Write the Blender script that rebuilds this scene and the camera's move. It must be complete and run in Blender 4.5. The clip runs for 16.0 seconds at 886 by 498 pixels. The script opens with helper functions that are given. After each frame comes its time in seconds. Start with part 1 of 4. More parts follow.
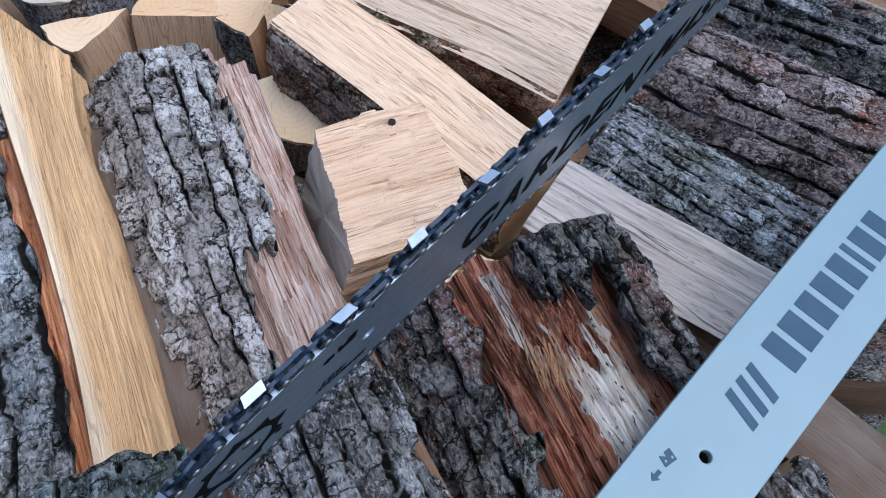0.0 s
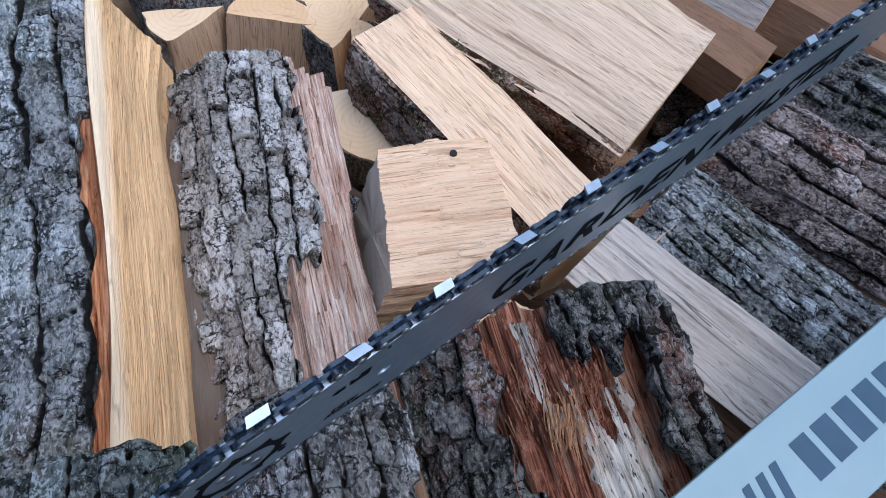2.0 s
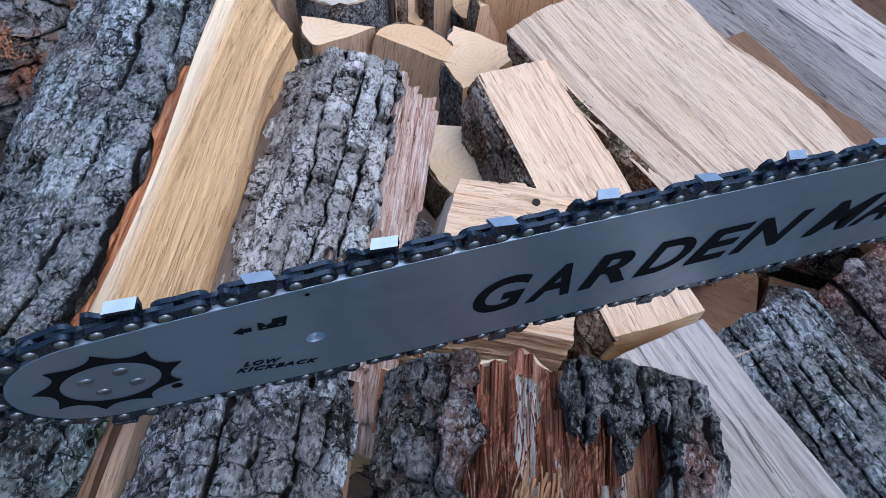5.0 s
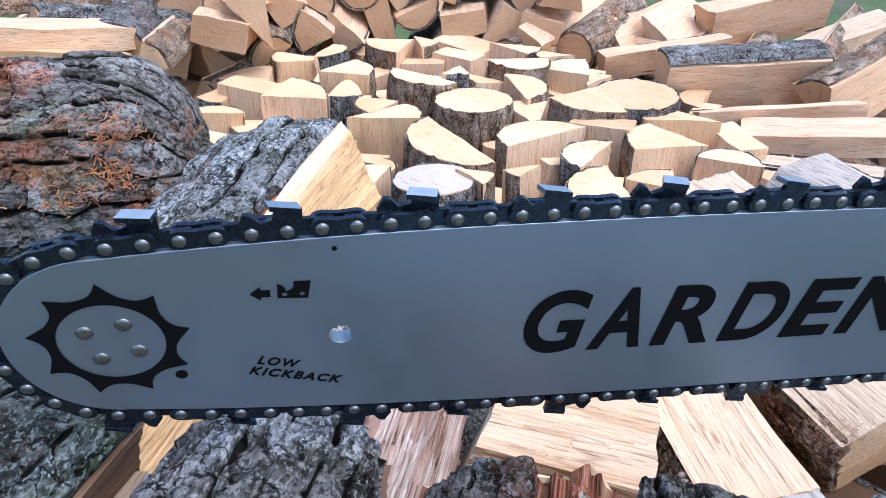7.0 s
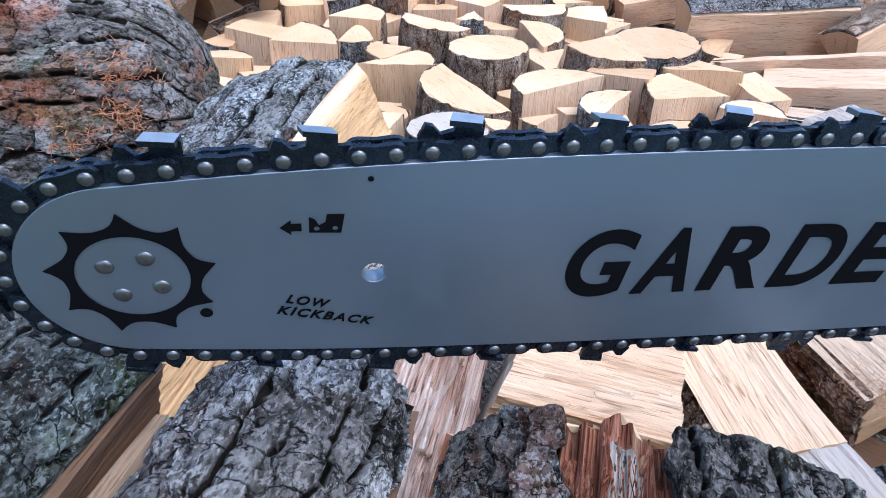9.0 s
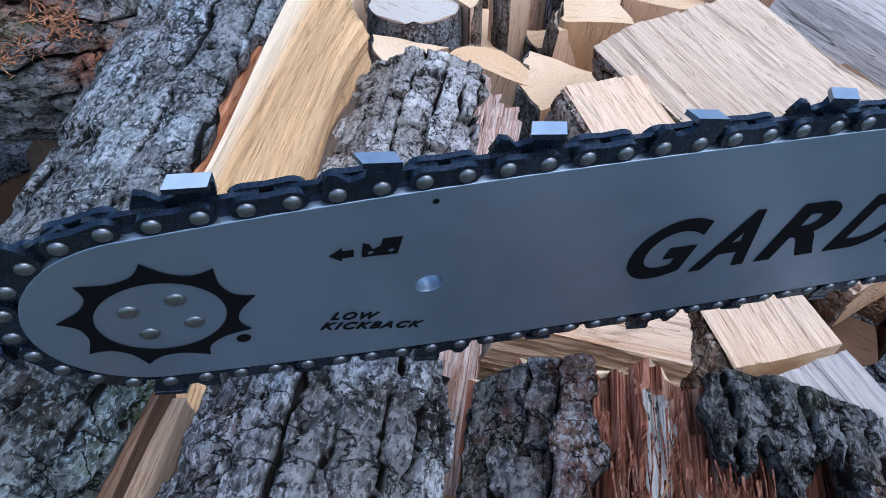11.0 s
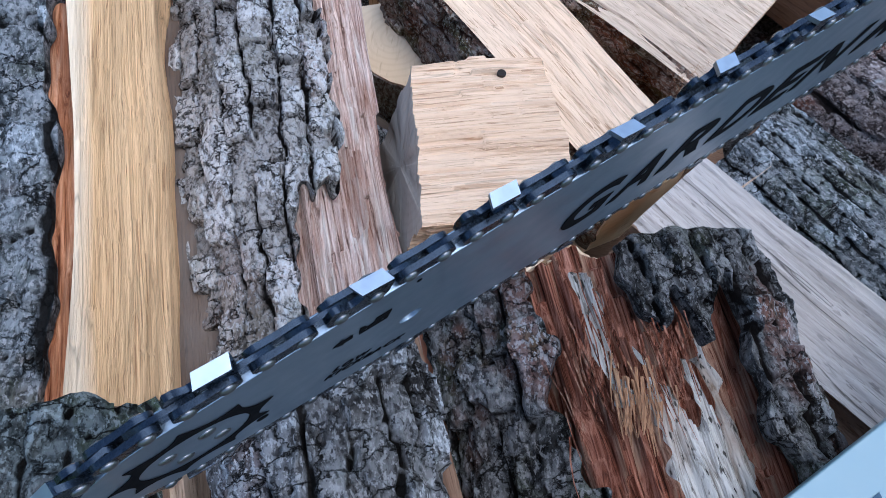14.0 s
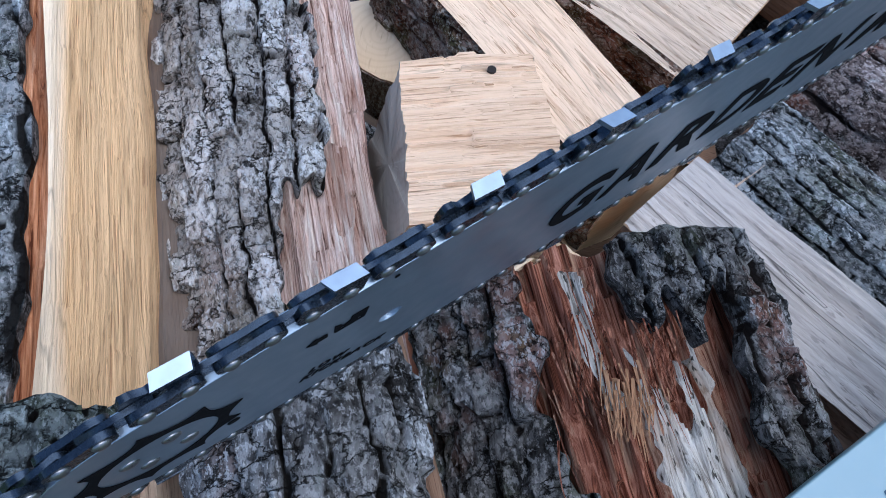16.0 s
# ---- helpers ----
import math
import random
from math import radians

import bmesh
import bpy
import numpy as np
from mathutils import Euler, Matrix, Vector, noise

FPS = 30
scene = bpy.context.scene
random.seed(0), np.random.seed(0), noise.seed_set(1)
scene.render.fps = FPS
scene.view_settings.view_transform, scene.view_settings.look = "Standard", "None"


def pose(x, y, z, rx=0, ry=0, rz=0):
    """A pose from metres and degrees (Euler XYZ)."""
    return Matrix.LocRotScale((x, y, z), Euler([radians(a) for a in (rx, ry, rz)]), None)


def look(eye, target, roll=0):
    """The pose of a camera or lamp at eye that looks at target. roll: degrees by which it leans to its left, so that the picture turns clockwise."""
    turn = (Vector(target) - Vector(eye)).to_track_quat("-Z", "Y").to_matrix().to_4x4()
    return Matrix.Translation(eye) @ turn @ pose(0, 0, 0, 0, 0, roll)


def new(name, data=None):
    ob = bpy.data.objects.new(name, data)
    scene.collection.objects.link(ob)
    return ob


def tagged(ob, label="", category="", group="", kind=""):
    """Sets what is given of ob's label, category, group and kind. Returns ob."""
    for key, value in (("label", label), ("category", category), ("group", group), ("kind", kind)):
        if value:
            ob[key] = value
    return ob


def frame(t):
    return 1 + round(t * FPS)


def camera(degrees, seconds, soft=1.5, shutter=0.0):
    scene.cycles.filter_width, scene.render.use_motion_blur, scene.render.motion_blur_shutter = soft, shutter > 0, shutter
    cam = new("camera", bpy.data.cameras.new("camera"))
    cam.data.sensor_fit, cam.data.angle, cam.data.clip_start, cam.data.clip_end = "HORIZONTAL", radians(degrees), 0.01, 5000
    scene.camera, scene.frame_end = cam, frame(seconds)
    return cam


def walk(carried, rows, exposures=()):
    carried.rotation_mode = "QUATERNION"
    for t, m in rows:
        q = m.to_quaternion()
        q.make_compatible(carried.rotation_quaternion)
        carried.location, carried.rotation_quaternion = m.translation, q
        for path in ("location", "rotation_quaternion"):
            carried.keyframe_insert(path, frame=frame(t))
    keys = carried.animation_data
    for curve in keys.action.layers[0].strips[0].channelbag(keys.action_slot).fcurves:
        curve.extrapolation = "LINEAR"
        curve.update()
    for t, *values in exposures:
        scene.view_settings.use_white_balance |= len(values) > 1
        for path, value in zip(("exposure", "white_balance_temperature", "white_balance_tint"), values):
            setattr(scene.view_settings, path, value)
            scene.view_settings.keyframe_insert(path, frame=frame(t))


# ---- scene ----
import collections

cam = camera(66.0, 16.0, soft=0.9)
PATH = [
    (0, (0.1485, 0.1632, 0.6640), (0.1517, 0.6323, -0.2191), 6.82),
    (0.5, (0.1455, 0.1633, 0.6656), (0.1335, 0.6379, -0.2146), 5.50),
    (1, (0.1434, 0.1614, 0.6667), (0.1196, 0.6272, -0.2179), 4.46),
    (1.5, (0.1416, 0.1598, 0.6697), (0.0933, 0.6240, -0.2147), 3.78),
    (2, (0.1547, 0.1729, 0.6707), (0.0734, 0.6498, -0.2045), 7.18),
    (2.5, (0.1718, 0.1737, 0.6692), (0.0479, 0.6220, -0.2160), 9.30),
    (3, (0.1755, 0.1583, 0.6701), (0.0056, 0.6162, -0.2025), 9.75),
    (3.2, (0.1754, 0.1553, 0.6674), (-0.0050, 0.6091, -0.2052), 8.96),
    (5.3, (0.2116, 0.1851, 0.6119), (-0.1565, 0.7100, -0.1556), 4.37),
    (5.5, (0.2110, 0.1850, 0.6020), (-0.2000, 0.7315, -0.1275), 4.40),
    (6, (0.2190, 0.1830, 0.5750), (-0.2690, 0.7450, -0.0925), 3.60),
    (6.5, (0.2320, 0.1740, 0.5660), (-0.3090, 0.7655, -0.0320), 2.90),
    (7, (0.2452, 0.1619, 0.5571), (-0.3406, 0.7725, 0.0243), 1.07),
    (7.5, (0.2474, 0.1607, 0.5509), (-0.3470, 0.7721, 0.0285), 0.40),
    (8, (0.2425, 0.1588, 0.5516), (-0.3389, 0.7640, 0.0078), 1.04),
    (8.5, (0.2381, 0.1584, 0.5476), (-0.3417, 0.7387, -0.0244), 0.27),
    (9, (0.2344, 0.1604, 0.5465), (-0.3299, 0.7410, -0.0403), 1.53),
    (9.2, (0.2314, 0.1603, 0.5463), (-0.3341, 0.7407, -0.0396), 1.86),
    (11.5, (0.1700, 0.1740, 0.5735), (-0.1365, 0.6575, -0.2465), 3.90),
    (12, (0.1485, 0.1765, 0.5899), (-0.0290, 0.6213, -0.2880), 5.10),
    (12.5, (0.1373, 0.1818, 0.6013), (0.0349, 0.6272, -0.2882), 8.19),
    (13, (0.1467, 0.1919, 0.6028), (0.0442, 0.6268, -0.2919), 6.14),
    (13.5, (0.1436, 0.1896, 0.6007), (0.0449, 0.6130, -0.2998), 6.77),
    (14, (0.1474, 0.1910, 0.6010), (0.0421, 0.6129, -0.2995), 5.93),
    (14.5, (0.1450, 0.1915, 0.6002), (0.0321, 0.6059, -0.3029), 5.26),
    (15, (0.1469, 0.1923, 0.5965), (0.0339, 0.6061, -0.3069), 5.48),
    (15.5, (0.1497, 0.1892, 0.5950), (0.0370, 0.6081, -0.3060), 5.89),
    (16, (0.1496, 0.1938, 0.5935), (0.0531, 0.6216, -0.3052), 7.37),
]
walk(cam, [(t, look(eye, target, roll)) for t, eye, target, roll in PATH], [(0, 0.20, 5330, 8.5), (3.2, 0.11, 5300, 9), (5.3, 0.2, 5150, 9.5), (6, 0.36, 5200, 10), (7, 0.74, 5480, 11), (8, 0.63, 5420, 11), (9.2, 0.64, 5300, 10.5), (11.5, 0.25, 5030, 8), (13, 0.26, 5060, 7.5), (16, 0.24, 5080, 7)])
# ---- light ----
world = bpy.data.worlds.new("world")
scene.world = world
world.use_nodes = True
wn = world.node_tree
sky = wn.nodes.new("ShaderNodeTexSky")
sky.sky_type = "NISHITA"
sky.sun_disc = False
sky.sun_elevation, sky.sun_rotation = radians(60), radians(80)
sky.air_density, sky.dust_density, sky.ozone_density = 1.2, 3.0, 1.0
wn.links.new(sky.outputs[0], wn.nodes["Background"].inputs[0])
wn.nodes["Background"].inputs[1].default_value = 0.19
sun = new("sun", bpy.data.lights.new("sun", "SUN"))
sun.data.energy, sun.data.angle, sun.data.color = 1.3, radians(60), (1.0, 0.97, 0.93)
sun.matrix_world = look((0.4, 0.6, 3.4), (0, 0, 0))


# ---- materials ----
def material(name):
    m = bpy.data.materials.new(name)
    m.use_nodes = True
    return m, m.node_tree, m.node_tree.nodes["Principled BSDF"]


def node(t, kind, **inputs):
    n = t.nodes.new("ShaderNode" + kind)
    for k, v in inputs.items():
        n.inputs[k.replace("_", " ")].default_value = v
    return n


def ramp(t, src, stops, mode="LINEAR"):
    r = t.nodes.new("ShaderNodeValToRGB")
    r.color_ramp.interpolation = mode
    e = r.color_ramp.elements
    while len(e) < len(stops):
        e.new(0.5)
    for el, (p, c) in zip(e, stops):
        el.position = p
        el.color = (*c, 1) if len(c) == 3 else c
    t.links.new(src, r.inputs[0])
    return r.outputs[0]


def mixed(t, a, b, fac, mode="MIX"):
    m = t.nodes.new("ShaderNodeMix")
    m.data_type, m.blend_type = "RGBA", mode
    for s, v in ((m.inputs[6], a), (m.inputs[7], b), (m.inputs[0], fac)):
        if isinstance(v, (tuple, float, int)):
            s.default_value = (*v, 1) if isinstance(v, tuple) and len(v) == 3 else v
        else:
            t.links.new(v, s)
    return m.outputs[2]


def coords(t, scale, shift=True):
    """Object coordinates (y runs along the log), scaled, and shifted by a random amount for each object."""
    tc = t.nodes.new("ShaderNodeTexCoord")
    mp = t.nodes.new("ShaderNodeMapping")
    mp.inputs["Scale"].default_value = scale
    t.links.new(tc.outputs["Object"], mp.inputs[0])
    if shift:
        oi = t.nodes.new("ShaderNodeObjectInfo")
        mul = t.nodes.new("ShaderNodeMath")
        mul.operation = "MULTIPLY"
        mul.inputs[1].default_value = 37.0
        t.links.new(oi.outputs["Random"], mul.inputs[0])
        t.links.new(mul.outputs[0], mp.inputs["Location"])
    return mp.outputs[0]


def wobble(t, scale):
    """Object coordinates bent by noise, so that cells and cracks run unevenly."""
    v = coords(t, scale)
    n = node(t, "TexNoise", Scale=1.9, Detail=5.0, Roughness=0.65)
    t.links.new(v, n.inputs["Vector"])
    add = t.nodes.new("ShaderNodeVectorMath")
    add.operation = "ADD"
    t.links.new(v, add.inputs[0])
    t.links.new(n.outputs["Color"], add.inputs[1])
    return add.outputs[0]


def noise_tex(t, vec, scale, detail=4, rough=0.55, dist=0.0):
    n = node(t, "TexNoise", Scale=scale, Detail=detail, Roughness=rough, Distortion=dist)
    t.links.new(vec, n.inputs["Vector"])
    return n.outputs["Fac"]


def bump(t, bsdf, height, strength, distance):
    b = node(t, "Bump", Strength=strength, Distance=distance)
    t.links.new(height, b.inputs["Height"])
    t.links.new(b.outputs[0], bsdf.inputs["Normal"])


def split_wood(name, light, mid, dark, grey=(0.3, 0.27, 0.24), greyness=0.0, rough=0.75, contrast=1.0, grain=1.0, cracks=0.0, sap=None):
    """Freshly or long split wood: long fibres along y, slow bands, a little greying."""
    m, t, b = material(name)
    fine = noise_tex(t, coords(t, (680 * grain, 24 / grain, 680 * grain)), 1.0, 5, 0.68, 0.4)
    band = noise_tex(t, coords(t, (90, 4, 90)), 1.0, 3, 0.5, 0.6)
    slow = noise_tex(t, coords(t, (14, 9, 14)), 1.0, 3)
    c1 = ramp(t, band, [(0.3, mid), (0.62, light)])
    c2 = mixed(t, c1, ramp(t, fine, [(0.30, dark), (0.30 + 0.22 / contrast, light)]), 0.45)
    lines = ramp(t, noise_tex(t, coords(t, (820 * grain, 34 / grain, 820 * grain)), 1.0, 3, 0.6, 0.6), [(0.35, (1, 1, 1)), (0.42, (0, 0, 0))])
    c3 = mixed(t, c2, dark, ramp(t, lines, [(0, (0, 0, 0)), (1, (0.72, 0.72, 0.72))]))
    c4 = mixed(t, c3, grey, ramp(t, slow, [(0.5 - greyness * 0.4, (0, 0, 0)), (0.75 - greyness * 0.4, (greyness, greyness, greyness))]))
    if sap:
        xyz = t.nodes.new("ShaderNodeSeparateXYZ")
        t.links.new(t.nodes.new("ShaderNodeTexCoord").outputs["Object"], xyz.inputs[0])
        c4 = mixed(t, sap[1], c4, ramp(t, xyz.outputs[0], [(sap[0], (0.15, 0.15, 0.15)), (sap[0] + 0.0025, (1, 1, 1))]))
    if cracks:
        run = noise_tex(t, coords(t, (48, 3.2, 48)), 1.0, 2, 0.5, 0.3)
        c4 = mixed(t, c4, tuple(v * 0.35 for v in dark), ramp(t, run, [(0.490, (0, 0, 0)), (0.5, (cracks,) * 3), (0.510, (0, 0, 0))]))
    oi = t.nodes.new("ShaderNodeObjectInfo")
    tone = ramp(t, oi.outputs["Random"], [(0.0, (0.96, 0.92, 0.87)), (0.5, (1.0, 0.98, 0.95)), (1.0, (1.04, 1.02, 1.0))])
    t.links.new(mixed(t, c4, tone, 1.0, "MULTIPLY"), b.inputs["Base Color"])
    b.inputs["Roughness"].default_value = rough
    b.inputs["Specular IOR Level"].default_value = 0.15
    bump(t, b, fine, 0.9, 0.0016)
    return m


def cut_end(name, light, mid, dark, rings=1.0):
    """Sawn end grain: year rings round the pith, saw marks, checks."""
    m, t, b = material(name)
    vec = coords(t, (1, 0.0, 1), False)
    warp = noise_tex(t, coords(t, (9, 9, 9)), 1.0, 3)
    w = t.nodes.new("ShaderNodeTexWave")
    w.wave_type, w.rings_direction = "RINGS", "Y"
    for k, v in (("Scale", 62.0), ("Distortion", 3.5), ("Detail", 3.0), ("Detail Scale", 0.6)):
        w.inputs[k].default_value = v
    t.links.new(vec, w.inputs["Vector"])
    saw = noise_tex(t, coords(t, (40, 40, 260)), 1.0, 3, 0.6)
    c = mixed(t, mid, light, ramp(t, warp, [(0.35, (0, 0, 0)), (0.65, (1, 1, 1))]))
    c = mixed(t, c, dark, ramp(t, w.outputs["Fac"], [(0.45, (0, 0, 0)), (1.0, (0.09 * rings,) * 3)]))
    c = mixed(t, c, dark, ramp(t, saw, [(0.28, (0.5, 0.5, 0.5)), (0.42, (0, 0, 0))]))
    oi = t.nodes.new("ShaderNodeObjectInfo")
    tone = ramp(t, oi.outputs["Random"], [(0.0, (0.80, 0.74, 0.68)), (0.35, (0.97, 0.93, 0.88)), (0.7, (1.0, 1.0, 1.0)), (1.0, (0.93, 0.97, 1.0))])
    t.links.new(mixed(t, c, tone, 1.0, "MULTIPLY"), b.inputs["Base Color"])
    b.inputs["Roughness"].default_value = 0.8
    b.inputs["Specular IOR Level"].default_value = 0.15
    bump(t, b, saw, 0.5, 0.0015)
    return m


def bark_material(name, dark, base, pale, tint, tint_amount, moss=0.0, young_shade=(0.018, 0.013, 0.010), crack_size=(70, 105, 70), flecks=0.5, patch=22, spread=0.55):
    m, t, b = material(name)
    plate = noise_tex(t, coords(t, (110, 45, 110)), 1.0, 8, 0.68, 0.4)
    big = noise_tex(t, coords(t, (patch, patch * 0.6, patch)), 1.0, 4, 0.6)
    grit = noise_tex(t, coords(t, (420, 260, 420)), 1.0, 5, 0.75)
    big2 = noise_tex(t, coords(t, (60, 30, 60)), 1.0, 4, 0.6)
    fleck = noise_tex(t, coords(t, (560, 340, 560)), 1.0, 3, 0.7)
    c = ramp(t, plate, [(0.34, dark), (0.44, base), (0.60, pale)])
    c = mixed(t, c, tint, ramp(t, big, [(spread, (0, 0, 0)), (spread + 0.09, (tint_amount,) * 3)]))
    lich = noise_tex(t, coords(t, (95, 80, 95)), 1.0, 5, 0.65, 0.5)
    c = mixed(t, c, (0.40, 0.43, 0.42), ramp(t, lich, [(0.58, (0, 0, 0)), (0.66, (flecks,) * 3)]))
    if moss:
        mo = noise_tex(t, coords(t, (30, 22, 30)), 1.0, 5, 0.65)
        c = mixed(t, c, (0.085, 0.105, 0.035), ramp(t, mo, [(0.52, (0, 0, 0)), (0.64, (moss,) * 3)]))
    c = mixed(t, c, dark, ramp(t, grit, [(0.42, (0.75, 0.75, 0.75)), (0.50, (0, 0, 0))]))
    c = mixed(t, c, tuple(min(0.6, v * 1.7) for v in pale), ramp(t, fleck, [(0.53, (0, 0, 0)), (0.59, (min(1.0, flecks * 1.3),) * 3)]))
    pl = t.nodes.new("ShaderNodeAttribute")
    pl.attribute_name = "plate"
    c = mixed(t, c, ramp(t, pl.outputs["Fac"], [(0.0, (0.68, 0.65, 0.62)), (0.5, (1.0, 0.98, 0.96)), (1.0, (1.18, 1.18, 1.18))]), 1.0, "MULTIPLY")
    # Furrows turn to young bark brown, mostly near black: shade put into the colour.
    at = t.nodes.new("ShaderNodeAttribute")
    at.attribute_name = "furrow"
    c = mixed(t, c, young_shade, ramp(t, at.outputs["Fac"], [(0.16, (0, 0, 0)), (0.42, (0.98, 0.98, 0.98))]))
    t.links.new(c, b.inputs["Base Color"])
    b.inputs["Roughness"].default_value = 0.85
    b.inputs["Specular IOR Level"].default_value = 0.06
    add = t.nodes.new("ShaderNodeMath")
    t.links.new(plate, add.inputs[0])
    t.links.new(grit, add.inputs[1])
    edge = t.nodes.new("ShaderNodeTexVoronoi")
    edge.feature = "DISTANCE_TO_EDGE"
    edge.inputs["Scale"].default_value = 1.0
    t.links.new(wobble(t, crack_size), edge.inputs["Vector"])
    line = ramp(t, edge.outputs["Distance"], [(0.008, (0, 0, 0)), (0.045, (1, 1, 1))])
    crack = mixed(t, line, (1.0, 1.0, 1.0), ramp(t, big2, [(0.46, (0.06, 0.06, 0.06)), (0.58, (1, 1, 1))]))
    # Cracks take the same dark colour, again shade painted in.
    t.links.new(mixed(t, young_shade, c, crack), b.inputs["Base Color"])
    high = t.nodes.new("ShaderNodeMath")
    t.links.new(add.outputs[0], high.inputs[0])
    t.links.new(crack, high.inputs[1])
    bump(t, b, high.outputs[0], 1.0, 0.0022)
    return m


def plain(name, color, rough=0.5, metal=0.0, wear=0.12, scale=60):
    m, t, b = material(name)
    v = coords(t, (1, 1, 1), False)
    n = noise_tex(t, v, scale, 5, 0.6)
    dark = tuple(c * (1 - wear * 2) for c in color)
    t.links.new(ramp(t, n, [(0.3, dark), (0.7, color)]), b.inputs["Base Color"])
    t.links.new(ramp(t, noise_tex(t, v, scale * 4, 4), [(0.2, (rough - 0.1,) * 3), (0.8, (rough + 0.12,) * 3)]), b.inputs["Roughness"])
    b.inputs["Metallic"].default_value = metal
    return m


FRESH = split_wood("fresh_split_wood", (0.80, 0.575, 0.39), (0.68, 0.44, 0.275), (0.34, 0.17, 0.08))
PALE = split_wood("pale_split_wood", (0.86, 0.63, 0.425), (0.75, 0.51, 0.32), (0.38, 0.19, 0.09), grain=1.1, cracks=0.4)
HONEY = split_wood("honey_split_wood", (0.80, 0.555, 0.335), (0.69, 0.435, 0.235), (0.36, 0.18, 0.07), contrast=1.3, grain=1.15)
GOLD = split_wood("golden_split_wood", (0.80, 0.525, 0.275), (0.68, 0.41, 0.19), (0.27, 0.12, 0.045), contrast=1.2, grain=1.2, cracks=0.35, sap=(0.004, (0.88, 0.72, 0.52)))
TAN = split_wood("tan_dry_split_wood", (0.74, 0.575, 0.42), (0.63, 0.46, 0.32), (0.27, 0.16, 0.09), greyness=0.05, grain=1.15, cracks=0.3)
GREY = split_wood("weathered_grey_wood", (0.52, 0.45, 0.395), (0.36, 0.285, 0.235), (0.07, 0.045, 0.032), grey=(0.42, 0.385, 0.35), greyness=0.5, grain=0.6, cracks=0.8)
PINK = split_wood("inner_bark_wood", (0.60, 0.40, 0.32), (0.44, 0.25, 0.19), (0.16, 0.07, 0.045), contrast=0.7)
ROT = split_wood("rotten_red_wood", (0.30, 0.13, 0.07), (0.20, 0.07, 0.035), (0.06, 0.02, 0.012), contrast=0.7)
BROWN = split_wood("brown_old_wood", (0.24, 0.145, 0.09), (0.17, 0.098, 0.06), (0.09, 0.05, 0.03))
END = cut_end("sawn_end_grain", (0.81, 0.60, 0.39), (0.71, 0.485, 0.28), (0.36, 0.18, 0.085))
# Heap ends: browner copy of the sawn end, shade on upright faces painted in.
END_SHADED = cut_end("shaded_sawn_end", (0.60, 0.40, 0.245), (0.50, 0.31, 0.175), (0.25, 0.12, 0.055), 1.6)
SPLINT = split_wood("brown_splinter_wood", (0.46, 0.27, 0.15), (0.36, 0.18, 0.09), (0.14, 0.055, 0.03))
# Wood of logs deep in the pile, with their shade put into the colour.
SHADED = split_wood("shaded_dark_wood", (0.12, 0.07, 0.04), (0.08, 0.045, 0.025), (0.04, 0.02, 0.01), greyness=0.4)
END_OLD = cut_end("grey_sawn_end", (0.58, 0.50, 0.41), (0.50, 0.42, 0.33), (0.22, 0.16, 0.11))


def stringy_wood(name, dark, mid, light, tan, wet, damp=0.5):
    """Decayed or torn wood that falls into strings, some bleached to tan, damp in places."""
    m, t, b = material(name)
    fibre = noise_tex(t, coords(t, (430, 15, 430)), 1.0, 6, 0.72, 0.8)
    pale = noise_tex(t, coords(t, (150, 9, 150)), 1.0, 4, 0.6, 0.5)
    spots = noise_tex(t, coords(t, (40, 16, 40)), 1.0, 3)
    c = ramp(t, fibre, [(0.36, dark), (0.47, mid), (0.64, light)])
    c = mixed(t, c, ramp(t, fibre, [(0.34, mid), (0.58, tan)]), ramp(t, pale, [(0.52, (0, 0, 0)), (0.60, (0.75, 0.75, 0.75))]))
    c = mixed(t, c, wet, ramp(t, spots, [(0.54, (0, 0, 0)), (0.66, (damp,) * 3)]))
    t.links.new(c, b.inputs["Base Color"])
    b.inputs["Roughness"].default_value = 0.9
    b.inputs["Specular IOR Level"].default_value = 0.1
    bump(t, b, fibre, 1.0, 0.004)
    return m


def speckled_wood():
    """Bleached, half-decayed wood: grey-white fibres with dark specks drawn out along the grain."""
    m, t, b = material("bleached_speckled_wood")
    fibre = noise_tex(t, coords(t, (420, 20, 420)), 1.0, 6, 0.7, 0.8)
    speck = noise_tex(t, coords(t, (460, 150, 460)), 1.0, 2)
    stain = noise_tex(t, coords(t, (60, 18, 60)), 1.0, 3)
    c = ramp(t, fibre, [(0.36, (0.20, 0.165, 0.13)), (0.56, (0.62, 0.57, 0.50))])
    c = mixed(t, c, (0.34, 0.22, 0.14), ramp(t, stain, [(0.52, (0, 0, 0)), (0.66, (0.6, 0.6, 0.6))]))
    t.links.new(mixed(t, c, (0.05, 0.04, 0.03), ramp(t, speck, [(0.34, (0.95, 0.95, 0.95)), (0.40, (0, 0, 0))])), b.inputs["Base Color"])
    b.inputs["Roughness"].default_value = 0.9
    b.inputs["Specular IOR Level"].default_value = 0.1
    bump(t, b, fibre, 1.0, 0.003)
    return m


ROT_RED = stringy_wood("stringy_red_rot", (0.020, 0.007, 0.004), (0.23, 0.073, 0.037), (0.58, 0.27, 0.17), (0.58, 0.38, 0.24), (0.06, 0.02, 0.012), 0.45)
ORANGE = stringy_wood("orange_inner_bark", (0.13, 0.035, 0.015), (0.56, 0.215, 0.09), (0.86, 0.44, 0.23), (0.80, 0.50, 0.32), (0.22, 0.08, 0.045), 0.4)
